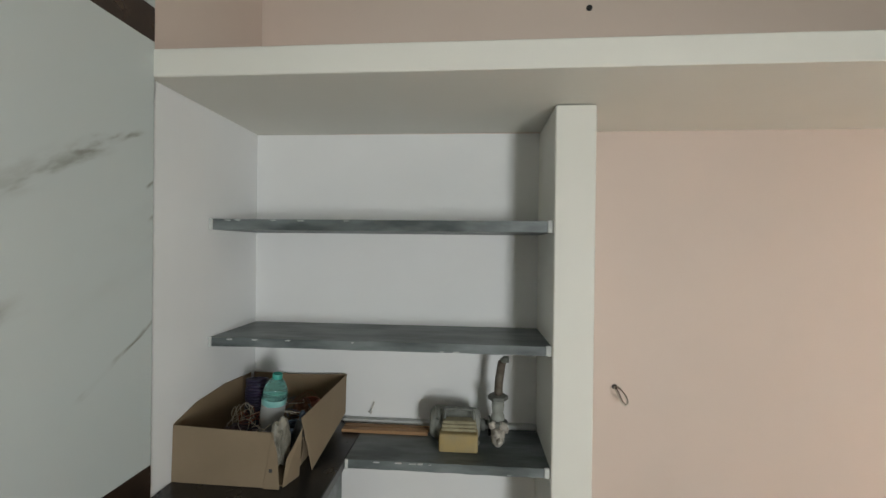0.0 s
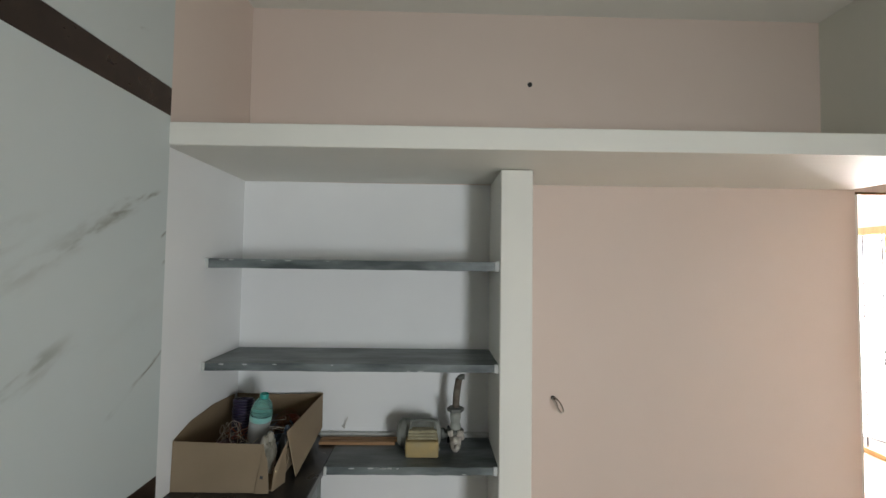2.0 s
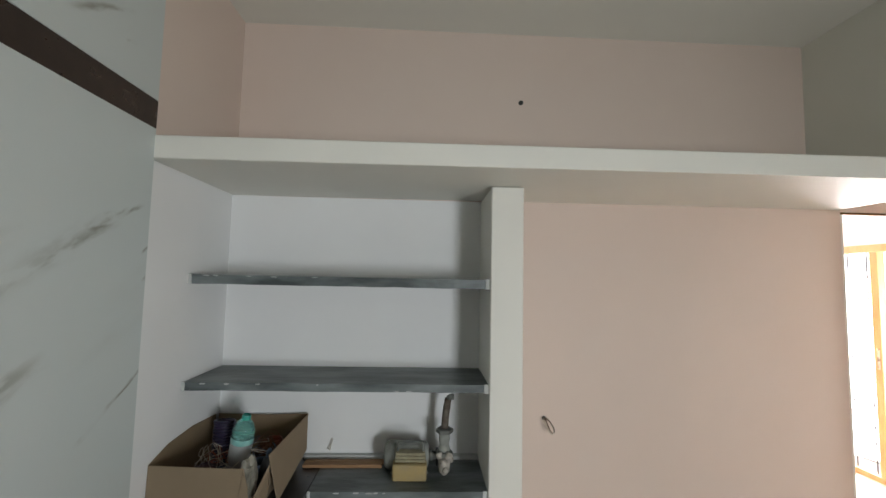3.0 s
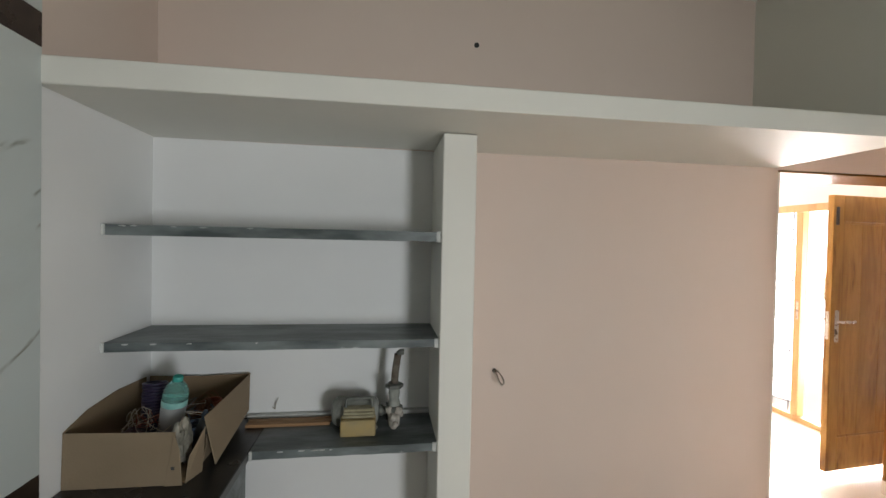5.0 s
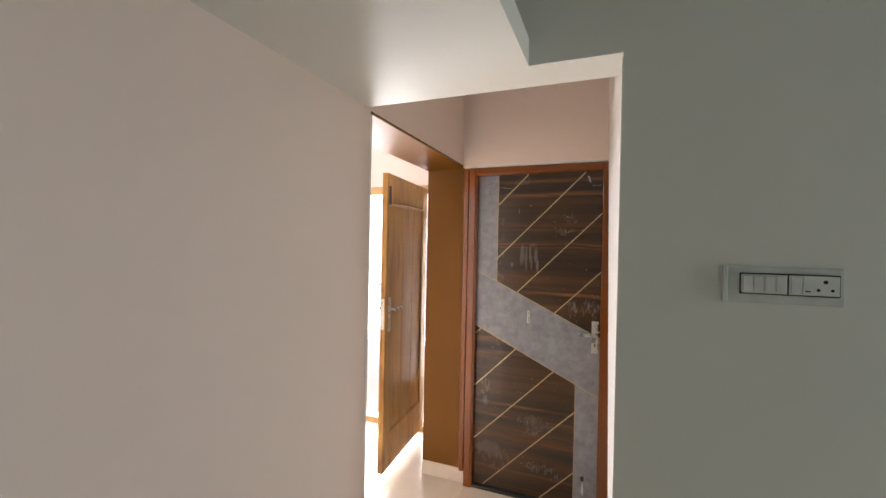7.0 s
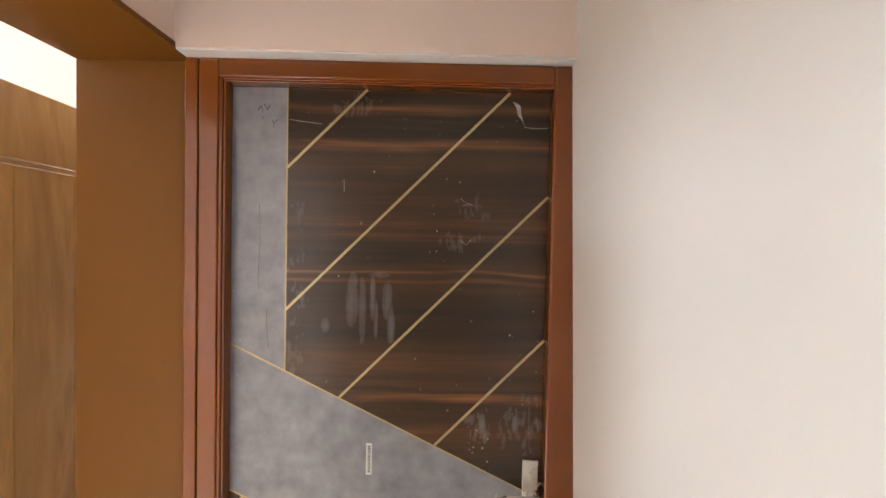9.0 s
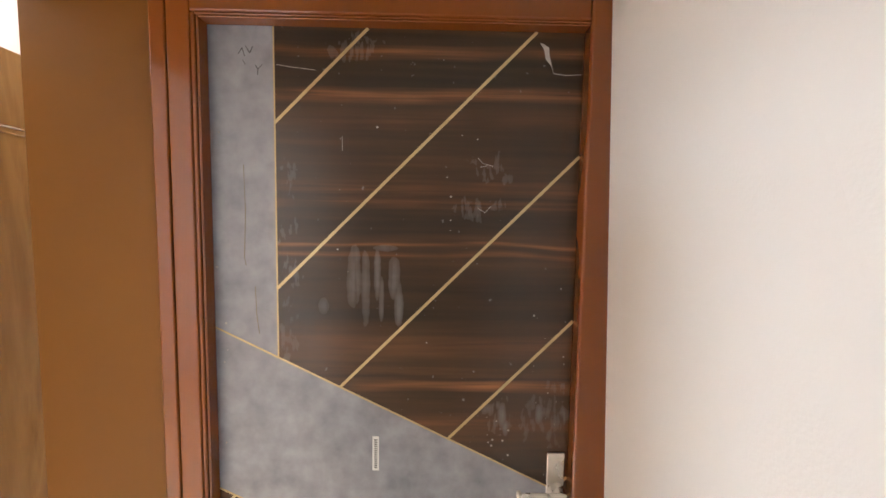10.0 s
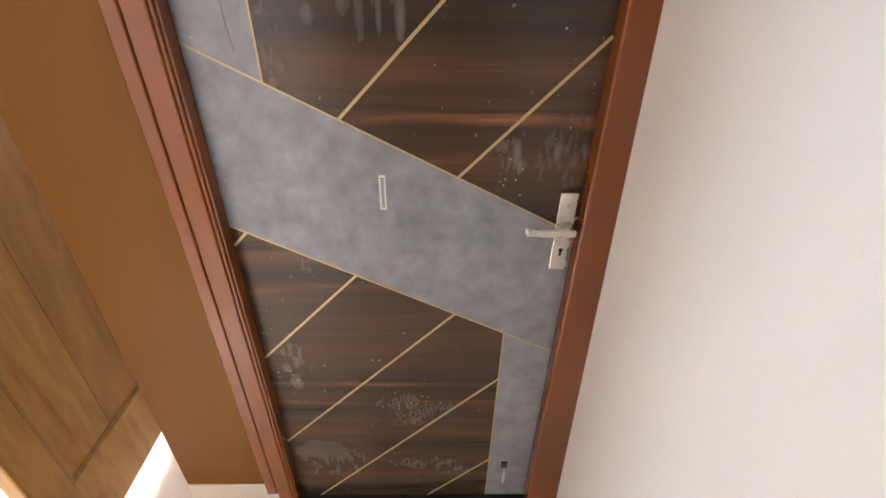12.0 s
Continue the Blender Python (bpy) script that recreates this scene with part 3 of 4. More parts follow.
S1, S2 = 1.873, 1.378
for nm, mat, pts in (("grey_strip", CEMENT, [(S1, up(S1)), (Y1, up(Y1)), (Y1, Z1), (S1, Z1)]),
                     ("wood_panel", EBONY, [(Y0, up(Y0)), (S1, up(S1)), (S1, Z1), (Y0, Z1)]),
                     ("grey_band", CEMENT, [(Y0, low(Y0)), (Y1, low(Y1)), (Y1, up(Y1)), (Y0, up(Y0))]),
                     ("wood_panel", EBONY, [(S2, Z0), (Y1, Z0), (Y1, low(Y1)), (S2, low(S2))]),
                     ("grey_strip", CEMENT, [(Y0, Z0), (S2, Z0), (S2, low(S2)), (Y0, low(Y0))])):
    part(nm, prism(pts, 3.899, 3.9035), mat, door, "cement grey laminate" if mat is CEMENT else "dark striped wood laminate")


def inlay(y0, z0, y1, z1, w):
    d = Vector((y1 - y0, z1 - z0)).normalized()
    s = Vector((-d.y, d.x)) * w / 2
    part("inlay_strip", prism([(y0 + s.x, z0 + s.y), (y1 + s.x, z1 + s.y), (y1 - s.x, z1 - s.y), (y0 - s.x, z0 - s.y)], 3.8982, 3.9), GOLD, door, "thin gold inlay line")


for c in (3.711, 3.37, 3.027, 2.68, 2.33):
    ya = min(S1, (c - 1.171 + 0.489 * 1.51) / 1.489)
    yb = max(Y0, c - Z1)
    inlay(ya, c - ya, yb, c - yb, 0.0062)
for c in (3.01, 2.668, 2.32, 1.965, 1.60):
    ya = min(Y1, c - Z0)
    yb = max(S2, (c - 0.817 + 0.482 * 1.509) / 1.482)
    inlay(ya, c - ya, yb, c - yb, 0.0062)
inlay(S1, up(S1), S1, Z1, 0.003)
inlay(S2, Z0, S2, low(S2), 0.003)
inlay(Y0, up(Y0), Y1, up(Y1), 0.0036)
inlay(Y0, low(Y0), Y1, low(Y1), 0.0036)

# lever handle on a long plate
handle = part("door_handle", box(3.892, 1.254, 0.953, 3.8978, 1.292, 1.142, 0.0015), STEEL, door, "satin steel lever handle on a long plate")
part("lever_neck", lathe([(0.014, 0), (0.014, 0.018), (0.009, 0.023)], (3.892, 1.268, 1.062), Matrix.Rotation(radians(-90), 4, "Y")), STEEL, handle, smooth=False)
part("lever", box(3.858, 1.256, 1.053, 3.868, 1.362, 1.071, 0.003), STEEL, handle)
part("lever_tip", box(3.868, 1.352, 1.054, 3.876, 1.3615, 1.070, 0.002), STEEL, handle)
part("keyhole", lathe([(0.005, 0), (0.005, 0.001)], (3.892, 1.273, 1.005), Matrix.Rotation(radians(-90), 4, "Y")), BLACK, handle, "black keyhole")
part("keyhole_slot", box(3.891, 1.2705, 0.99, 3.892, 1.2755, 1.005), BLACK, handle, "black keyhole")
sticker = part("sticker", box(3.8978, 1.659, 1.098, 3.899, 1.673, 1.175), LABEL, door, "narrow white barcode sticker")
for i in range(14):
    part("barcode_line", box(3.8972, 1.662, 1.104 + i * 0.0048, 3.8978, 1.669, 1.104 + i * 0.0048 + 0.0022), INK, sticker)

# ---- front door, frame, side window ----
fd = thing("front_door_frame", (FRONT + 0.05, 3.3, 0), "yellow varnished timber frame around front door and window", "door frame", kind="structure")
for nm, dims in (("post", (FY0, 0, 2.60, 2.01)), ("post", (3.453, 0.05, 3.52, 2.01)), ("post", (4.635, 0, FY1, 2.01)), ("post", (4.08, 0.05, 4.13, 2.01)), ("head", (FY0, 2.01, FY1, FZ))):
    part(nm, box(FRONT - 0.01, dims[0], dims[1], FRONT + 0.065, dims[2], dims[3], 0.004), PINE, fd)
part("sill", box(FRONT - 0.01, 2.60, 0, FRONT + 0.065, 4.635, 0.05, 0.004), PINE, fd)
part("strike_plate", box(FRONT - 0.0115, 3.47, 0.98, FRONT - 0.01, 3.49, 1.16), STEEL, fd, "steel strike plate")
win = thing("window_1", (FRONT + 0.06, 3.74, 0.05), "narrow side window with a dark iron grille", "window", kind="structure")
pane = part("pane", box(FRONT + 0.052, 3.521, 0.05, FRONT + 0.056, 4.079, 2.009), glass("window_glass"), win, "clear glass pane")
pane.visible_shadow = False
pane = part("pane", box(FRONT + 0.052, 4.131, 0.05, FRONT + 0.056, 4.634, 2.009), glass("window_glass"), win, "clear glass pane")
pane.visible_shadow = False
for k in range(19):
    z = 0.15 + k * 0.1
    part("grille_bar", tube([(FRONT + 0.03, 3.52, z), (FRONT + 0.03, 4.08, z)], 0.004, 6), IRON, win)
for y in (3.57, 3.74, 3.90, 4.04):
    part("grille_bar", tube([(FRONT + 0.025, y, 0.05), (FRONT + 0.025, y, 2.01)], 0.005, 6), IRON, win)

front = thing("front_door", (4.46, 2.66, 0.055), "open carved teak front door with lever handle", "door")
A, B = Vector((4.455, 2.665)), Vector((3.673, 2.600))       # hinge and free end of the outer face
along = (B - A).normalized()
across = Vector((-along.y, along.x))                        # towards the side seen from the passage
if across.y > 0:
    across = -across
LEN = (B - A).length


def leaf_block(u0, u1, v0, v1, z0, z1, bevel=0.003):
    """A block of the open leaf: u from the hinge, v through its thickness."""
    bm = box(u0, v0, z0, u1, v1, z1, bevel)
    for v in bm.verts:
        p = A + along * v.co.x + across * v.co.y
        v.co = (p.x, p.y, v.co.z)
    return bm


ZB, ZT = 0.055, 2.045
for nm, u0, u1, z0, z1 in (("stile", 0, 0.10, ZB, ZT), ("stile", LEN - 0.10, LEN, ZB, ZT), ("rail", 0.10, LEN - 0.10, ZT - 0.19, ZT), ("rail", 0.10, LEN - 0.10, ZB, ZB + 0.24)):
    part(nm, leaf_block(u0, u1, 0, 0.04, z0, z1), TEAK, front)
for i in range(3):
    w = (LEN - 0.20) / 3
    part("plank", leaf_block(0.10 + i * w, 0.10 + (i + 1) * w - 0.0015, 0.010, 0.030, ZB + 0.24, ZT - 0.19, 0.002), TEAK, front)
for u0, u1, z0, z1 in ((0.10, 0.115, ZB + 0.24, ZT - 0.19), (LEN - 0.115, LEN - 0.10, ZB + 0.24, ZT - 0.19), (0.115, LEN - 0.115, ZT - 0.205, ZT - 0.19), (0.115, LEN - 0.115, ZB + 0.24, ZB + 0.255)):
    part("moulding", leaf_block(u0, u1, 0.030, 0.036, z0, z1, 0.002), TEAK, front)
lock = part("lock_plate", leaf_block(LEN - 0.075, LEN - 0.04, 0.04, 0.046, 0.99, 1.22, 0.002), STEEL, front, "satin steel lock plate")
part("lever", leaf_block(LEN - 0.18, LEN - 0.05, 0.075, 0.088, 1.130, 1.150, 0.003), STEEL, lock)
part("lever_neck", leaf_block(LEN - 0.066, LEN - 0.05, 0.046, 0.076, 1.132, 1.148, 0.003), STEEL, lock)
part("lever", leaf_block(LEN - 0.18, LEN - 0.05, -0.05, -0.037, 1.130, 1.150, 0.003), STEEL, front)
part("lever_neck", leaf_block(LEN - 0.066, LEN - 0.05, -0.038, 0.0, 1.132, 1.148, 0.003), STEEL, front)
part("edge_plate", leaf_block(LEN, LEN + 0.0015, 0.009, 0.031, 1.01, 1.21, 0), STEEL, front, "steel lock edge plate")
part("pull_handle", leaf_block(LEN - 0.08, LEN - 0.065, -0.055, -0.042, 1.28, 1.45, 0.004), STEEL, front, "steel pull handle")
for z in (1.295, 1.425):
    part("pull_post", leaf_block(LEN - 0.08, LEN - 0.065, -0.043, 0.0, z, z + 0.014, 0.003), STEEL, front)
for z in (0.42, 0.88, 1.36, 1.84):
    hinge = part("hinge", leaf_block(0.0, 0.004, 0.006, 0.036, z - 0.055, z + 0.055, 0), IRON, front, "dark steel butt hinge")
    for k in (-0.036, 0.0, 0.036):
        part("knuckle", lathe([(0.0065, -0.013), (0.0075, -0.011), (0.0075, 0.011), (0.0065, 0.013)], (4.4570, 2.6155, z + k), None, 10), IRON, hinge)
part("tower_bolt", leaf_block(LEN - 0.045, LEN - 0.02, 0.04, 0.05, 1.83, 1.96, 0.003), IRON, front, "dark tower bolt")

# ---- shelves and counter ----
for z0, z1, x0, tilt in ((1.648, 1.688, NICHE, 0.004), (1.208, 1.241, NICHE, 0.0), (0.772, 0.805, 0.002, 0.0)):
    sh = box(x0, 1.748, z0, 0.748, BACK - 0.006, z1)
    bmesh.ops.subdivide_edges(sh, edges=[e for e in sh.edges if abs((e.verts[0].co - e.verts[1].co).x) > 0.3], cuts=24)
    for v in sh.verts:
        if v.co.y < 1.80:
            v.co.y += 0.004 * noise.noise((v.co.x * 9, z0 * 7, v.co.z * 5))
            v.co.z += 0.0025 * noise.noise((v.co.x * 14, z0 * 3, v.co.z * 9))
    shelf = solid("stone_shelf", sh, SLATE, "rough grey stone shelf set into the niche", "shelf", group="niche shelves")
    dice = random.Random(int(z0 * 1000))
    for _ in range(6):
        cx, w, h = dice.uniform(x0 + 0.05, 0.72), dice.uniform(0.008, 0.04), dice.uniform(0.003, 0.007)
        zc = dice.choice((z0 + 0.004, z1 - 0.005, z1 - 0.004))
        pts = [(cx + w / 2 * math.cos(a) * dice.uniform(0.6, 1), zc + h / 2 * math.sin(a) * dice.uniform(0.6, 1)) for a in (0.1, 0.9, 1.7, 2.6, 3.4, 4.2, 5.2)]
        part("plaster_splash", prism(pts, 1.7435, 1.752, "y"), PLASTER, shelf, "dried white plaster splash")
    part("mortar_patch", box(x0, 1.7425, z0 - 0.002, x0 + 0.012, 1.752, z1 + 0.002, 0.002), PLASTER, shelf)
    part("mortar_patch", box(0.728, 1.744, z0 - 0.002, 0.748, 1.752, z1 + 0.004, 0.002), PLASTER, shelf)
counter = thing("kitchen_counter", (-0.27, 0, 0), "black stone kitchen counter along the tiled wall", "counter")
part("worktop", box(NICHE, SOUTH, 0.767, 0.0, BACK - 0.006, 0.802, 0.003), GRANITE, counter, "black stone worktop")
part("support_panel", box(-0.03, SOUTH, 0, -0.004, 1.735, 0.767, 0.002), SLATE, counter, "grey stone panel")
setting("trim_shelf_plaster", box(-0.10, 2.052, 0.8055, 0.748, BACK - 0.006, 0.824, 0.004), PLASTER, "rough white plaster strip behind the lowest shelf", "trim")

# ---- things on the shelf and counter ----
carton = thing("cardboard_box", (-0.33, 1.84, 0.802), "open torn cardboard box full of wires and bottles", "box")
CB = 0.8025


def sheet(corners, thick=0.004):
    """A flat piece of board with thickness, through four corners."""
    bm = bmesh.new()
    v = [Vector(c) for c in corners]
    nrm = (v[1] - v[0]).cross(v[2] - v[0]).normalized() * thick
    lo = [bm.verts.new(p) for p in v]
    hi = [bm.verts.new(p + nrm) for p in v]
    bm.faces.new(lo[::-1])
    bm.faces.new(hi)
    for i in range(len(v)):
        j = (i + 1) % len(v)
        bm.faces.new((lo[i], lo[j], hi[j], hi[i]))
    bmesh.ops.bevel(bm, geom=list(bm.edges), offset=0.0012, segments=1, affect="EDGES")
    return bm


part("base", box(-0.515, 1.565, CB, -0.150, 2.04, CB + 0.004), CARDIN, carton)
part("front_wall", sheet([(-0.524, 1.558, CB), (-0.165, 1.552, CB), (-0.176, 1.556, 0.982), (-0.350, 1.559, 0.985), (-0.521, 1.562, 0.990)]), CARD, carton)
part("front_fold", sheet([(-0.205, 1.547, CB), (-0.148, 1.543, CB + 0.003), (-0.158, 1.547, 0.92), (-0.177, 1.550, 0.981)]), CARD, carton, "torn folded edge")
part("left_wall", sheet([(-0.5245, 1.560, CB), (-0.522, 1.563, 0.990), (-0.523, 1.68, 1.022), (-0.523, 1.85, 1.032), (-0.521, 2.045, 1.020), (-0.5235, 2.045, CB)]), CARDIN, carton)
part("back_wall", sheet([(-0.519, 2.050, CB), (-0.518, 2.062, 1.018), (-0.3, 2.063, 1.012), (-0.088, 2.060, 1.020), (-0.14, 2.047, CB)]), CARDIN, carton)
part("right_wall", sheet([(-0.148, 1.69, CB), (-0.148, 2.042, CB), (-0.095, 2.050, 1.014), (-0.128, 1.78, 0.980), (-0.155, 1.735, 0.925), (-0.132, 1.69, 0.87)]), CARD, carton, "torn side wall")
part("flap", sheet([(-0.132, 1.675, 0.982), (-0.088, 2.055, 1.020), (-0.065, 1.971, 0.885), (-0.088, 1.665, 0.806)]), CARD, carton, "side flap hanging outwards")
part("torn_strip", sheet([(-0.146, 1.555, CB), (-0.122, 1.63, CB), (-0.128, 1.67, 0.95), (-0.150, 1.59, 0.875)], 0.003), CARD, carton, "torn strip of card")
part("print_mark", box(-0.184, 1.5415, 0.858, -0.173, 1.5455, 0.869), INK, carton, "small printed mark")


def bottle(at, tilt):
    ob = thing("water_bottle", at, "clear plastic water bottle with teal cap and label", "bottle")
    t = Matrix.Rotation(radians(tilt), 4, "Y") @ Matrix.Rotation(radians(6), 4, "X")
    part("body", lathe([(0.038, 0.0), (0.044, 0.008), (0.044, 0.05), (0.0415, 0.056), (0.044, 0.062), (0.044, 0.10), (0.0415, 0.106), (0.044, 0.112), (0.044, 0.195)], at, t), CLEAR, ob, "clear plastic body", True)
    part("label", lathe([(0.0443, 0.1955), (0.0446, 0.197), (0.0446, 0.216), (0.0443, 0.2175)], at, t), TEAL, ob, "pale teal label", True)
    part("shoulder", lathe([(0.044, 0.218), (0.0445, 0.235), (0.041, 0.255), (0.033, 0.273), (0.022, 0.286), (0.016, 0.292)], at, t), SHOULDER, ob, "teal tinted shoulder", True)
    part("cap", lathe([(0.0175, 0.2925), (0.0175, 0.306), (0.016, 0.310)], at, t, 20), TEALCAP, ob, "ribbed teal cap")
    return ob


bottle((-0.312, 1.785, CB + 0.0055), 10)


def crumpled(name, at, size, mat, label, category, seed):
    """A crushed bag or rag: a ball pushed in and out unevenly."""
    bm = bmesh.new()
    bmesh.ops.create_icosphere(bm, subdivisions=4, radius=1.0)
    for v in bm.verts:
        k = 1 + 0.30 * noise.noise(v.co * 1.7 + Vector((seed, 0, 0))) + 0.22 * abs(noise.noise(v.co * 4.3 + Vector((0, seed, 0)))) + 0.08 * noise.noise(v.co * 11)
        v.co = Vector((v.co.x * size[0], v.co.y * size[1], v.co.z * size[2])) * k
    low_z = min(v.co.z for v in bm.verts)
    for v in bm.verts:
        v.co += Vector(at) - Vector((0, 0, low_z))
    return solid(name, bm, mat, label, category)


crumpled("plastic_bag", (-0.205, 1.665, CB + 0.0045), (0.030, 0.045, 0.075), BAG, "crushed pale plastic bag stuffed in the box", "plastic bag", 3.1)
crumpled("cloth_rag", (-0.222, 1.90, CB + 0.0045), (0.045, 0.05, 0.066), RAG, "dull rust coloured rag lying among wires", "rag", 8.4)
crumpled("plastic_bag", (-0.40, 1.72, CB + 0.0045), (0.06, 0.06, 0.055), DARKBAG, "crushed dark maroon bag in the box", "plastic bag", 5.7)

rnd = random.Random(7)


def coil(name, at, radius, rounds, thick, mat, label, tilt):
    ob = thing(name, at, label, "cable")
    bm = bmesh.new()
    t = Matrix.Translation(at) @ Matrix.Rotation(radians(tilt), 4, "X")
    path = []
    for a in range(rounds * 18 + 1):
        r = radius * (0.93 + 0.09 * noise.noise((a * 0.09, radius * 50, 0)))
        path.append(t @ Vector((r * math.cos(a * math.pi / 9), r * math.sin(a * math.pi / 9), thick * (1 + 1.9 * a / 18))))
    tube(path, thick, 6, bm)
    part("winding", bm, mat, ob, "", True)
    return ob


coil("cable_coil", (-0.405, 1.86, CB + 0.0045), 0.043, 20, 0.0062, NAVY, "navy blue roll of cable inside the box", -6)
coil("wire_coil", (-0.215, 1.985, CB + 0.0045), 0.036, 12, 0.0055, WIRERED, "red brown coil of wire inside the box", 8)
coil("wire_coil", (-0.20, 1.78, CB + 0.0045), 0.04, 9, 0.0065, WIREBLUE, "dusty blue coil of wire inside the box", 10)
for k in range(18):
    mat, word = ((WIREWHITE, "pale"), (WIRERED, "red brown"), (WIREWHITE, "pale"), (WIREBLUE, "blue"))[k % 4]
    cx, cy, cz = rnd.uniform(-0.44, -0.19), rnd.uniform(1.72, 1.98), rnd.uniform(0.90, 0.965)
    pts = [(min(max(cx + rnd.uniform(-0.07, 0.07), -0.50), -0.16), min(max(cy + rnd.uniform(-0.07, 0.07), 1.645), 2.03), cz + rnd.uniform(-0.05, 0.045)) for _ in range(6)]
    pts = [(cx, cy, CB + 0.008)] + pts
    solid("loose_wire", tube(smooth_line(pts, 6), 0.0014, 5), mat, "loose " + word + " wire curling out of the box", "wire", group="wires in the box", smooth=True)
tool = thing("dark_tool", (-0.175, 1.72, CB + 0.004), "dark plastic tool grip standing in the box", "tool")
part("grip", lathe([(0.018, 0), (0.022, 0.02), (0.019, 0.07), (0.023, 0.11), (0.016, 0.15)], (-0.175, 1.72, CB + 0.0045), Matrix.Rotation(radians(9), 4, "Y"), 14), BLACK, tool, "", True)
part("head", lathe([(0.010, 0.1505), (0.012, 0.17), (0.006, 0.185)], (-0.175, 1.72, CB + 0.0045), Matrix.Rotation(radians(9), 4, "Y"), 12), WIREBLUE, tool, "dull blue tip", True)

for y0, z0, x1 in ((1.962, 0.8055, 0.285), (1.998, 0.8055, 0.30)):
    solid("wood_batten", box(-0.08, y0, z0, x1, y0 + 0.030, z0 + 0.014, 0.0015), BATTEN, "thin raw wood batten lying on the stone shelf", "batten", group="battens on the shelf")

SHELF = 0.8055
pump = thing("water_pump", (0.41, 1.93, SHELF), "dusty grey and yellow water pump on stone shelf", "pump")
rx = Matrix.Rotation(radians(90), 4, "Y")
part("motor_body", lathe([(0.046, 0), (0.058, 0.012), (0.060, 0.03), (0.060, 0.17), (0.056, 0.195), (0.040, 0.205)], (0.298, 1.955, 0.872), rx, 28), PUMPDUST, pump, "", True)
for k in range(7):
    part("cooling_fin", lathe([(0.0605, 0), (0.0645, 0.001), (0.0645, 0.004), (0.0605, 0.005)], (0.318 + k * 0.006, 1.955, 0.872), rx, 28), PUMPDUST, pump)
part("foot", box(0.33, 1.90, SHELF, 0.50, 2.01, 0.822, 0.004), PUMPGREY, pump)
part("yellow_cover", box(0.342, 1.826, SHELF + 0.001, 0.492, 1.90, 0.878, 0.009, segments=2), PUMPYELLOW, pump, "dusty yellow front cover")
for k in range(3):
    part("cover_rib", box(0.350 + k * 0.002, 1.846 + k * 0.004, 0.879 + k * 0.013, 0.488 - k * 0.002, 1.90, 0.891 + k * 0.013, 0.004), PUMPBEIGE, pump, "dusty ribbed upper cover")
hd = bmesh.new()
tube(smooth_line([(0.362, 1.88, 0.915), (0.364, 1.885, 0.944), (0.378, 1.888, 0.952), (0.460, 1.888, 0.952), (0.474, 1.885, 0.944), (0.476, 1.88, 0.915)], 4), 0.006, 8, hd)
part("carry_handle", hd, PUMPGREY, pump, "", True)
part("outlet_stub", lathe([(0.024, 0), (0.024, 0.02), (0.018, 0.021), (0.018, 0.052)], (0.502, 1.945, 0.872), rx, 18), PUMPGREY, pump, "", True)

fit_at = (0.575, 1.93, SHELF)
valve = thing("pipe_valve", fit_at, "dusty metal valve with upright dark hose", "valve")
part("nozzle", lathe([(0.010, 0), (0.020, 0.012), (0.026, 0.035), (0.028, 0.06), (0.022, 0.072)], (0.572, 1.90, SHELF), Matrix.Rotation(radians(-3), 4, "X"), 16), PUTTY, valve, "chalky white crusted nozzle", True)
part("lower_flange", lathe([(0.036, 0), (0.040, 0.004), (0.040, 0.016), (0.034, 0.020)], (0.572, 1.925, 0.880), None, 20), PUMPGREY, valve)
part("body", lathe([(0.026, 0), (0.028, 0.01), (0.022, 0.03), (0.026, 0.055), (0.024, 0.08)], (0.572, 1.927, 0.9005), None, 20), PUMPDUST, valve, "", True)
part("upper_flange", lathe([(0.034, 0), (0.041, 0.003), (0.041, 0.017), (0.034, 0.021)], (0.572, 1.927, 0.981), None, 6), PUMPGREY, valve, "hexagonal flange nut")
part("hose", tube(smooth_line([(0.573, 1.927, 1.0025), (0.575, 1.927, 1.05), (0.581, 1.925, 1.10), (0.586, 1.922, 1.135)], 5), 0.0165, 14), RUBBER, valve, "dark upright hose", True)
part("hose_end", tube([(0.586, 1.922, 1.1355), (0.600, 1.920, 1.146), (0.612, 1.918, 1.146)], 0.014, 12), PUMPGREY, valve, "", True)
part("bracket", box(0.535, 1.93, 0.83, 0.5445, 1.97, 0.90, 0.003), BLACK, valve, "black bracket")
for px, py, pz, r in ((0.548, 1.892, 0.893, 0.014), (0.592, 1.89, 0.889, 0.016), (0.602, 1.905, 0.868, 0.013), (0.578, 1.872, 0.835, 0.012), (0.565, 1.878, 0.862, 0.015)):
    lump = bmesh.new()
    bmesh.ops.create_icosphere(lump, subdivisions=3, radius=r)
    for v in lump.verts:
        v.co = v.co * (1 + 0.4 * noise.noise(v.co * 90 + Vector((px * 40, 0, 0)))) + Vector((px, py, pz))
    part("mortar_lump", lump, PUTTY, valve, "dried mortar lump", True)
part("base_block", box(0.545, 1.915, SHELF, 0.60, 1.965, 0.8795, 0.006), PUMPGREY, valve)

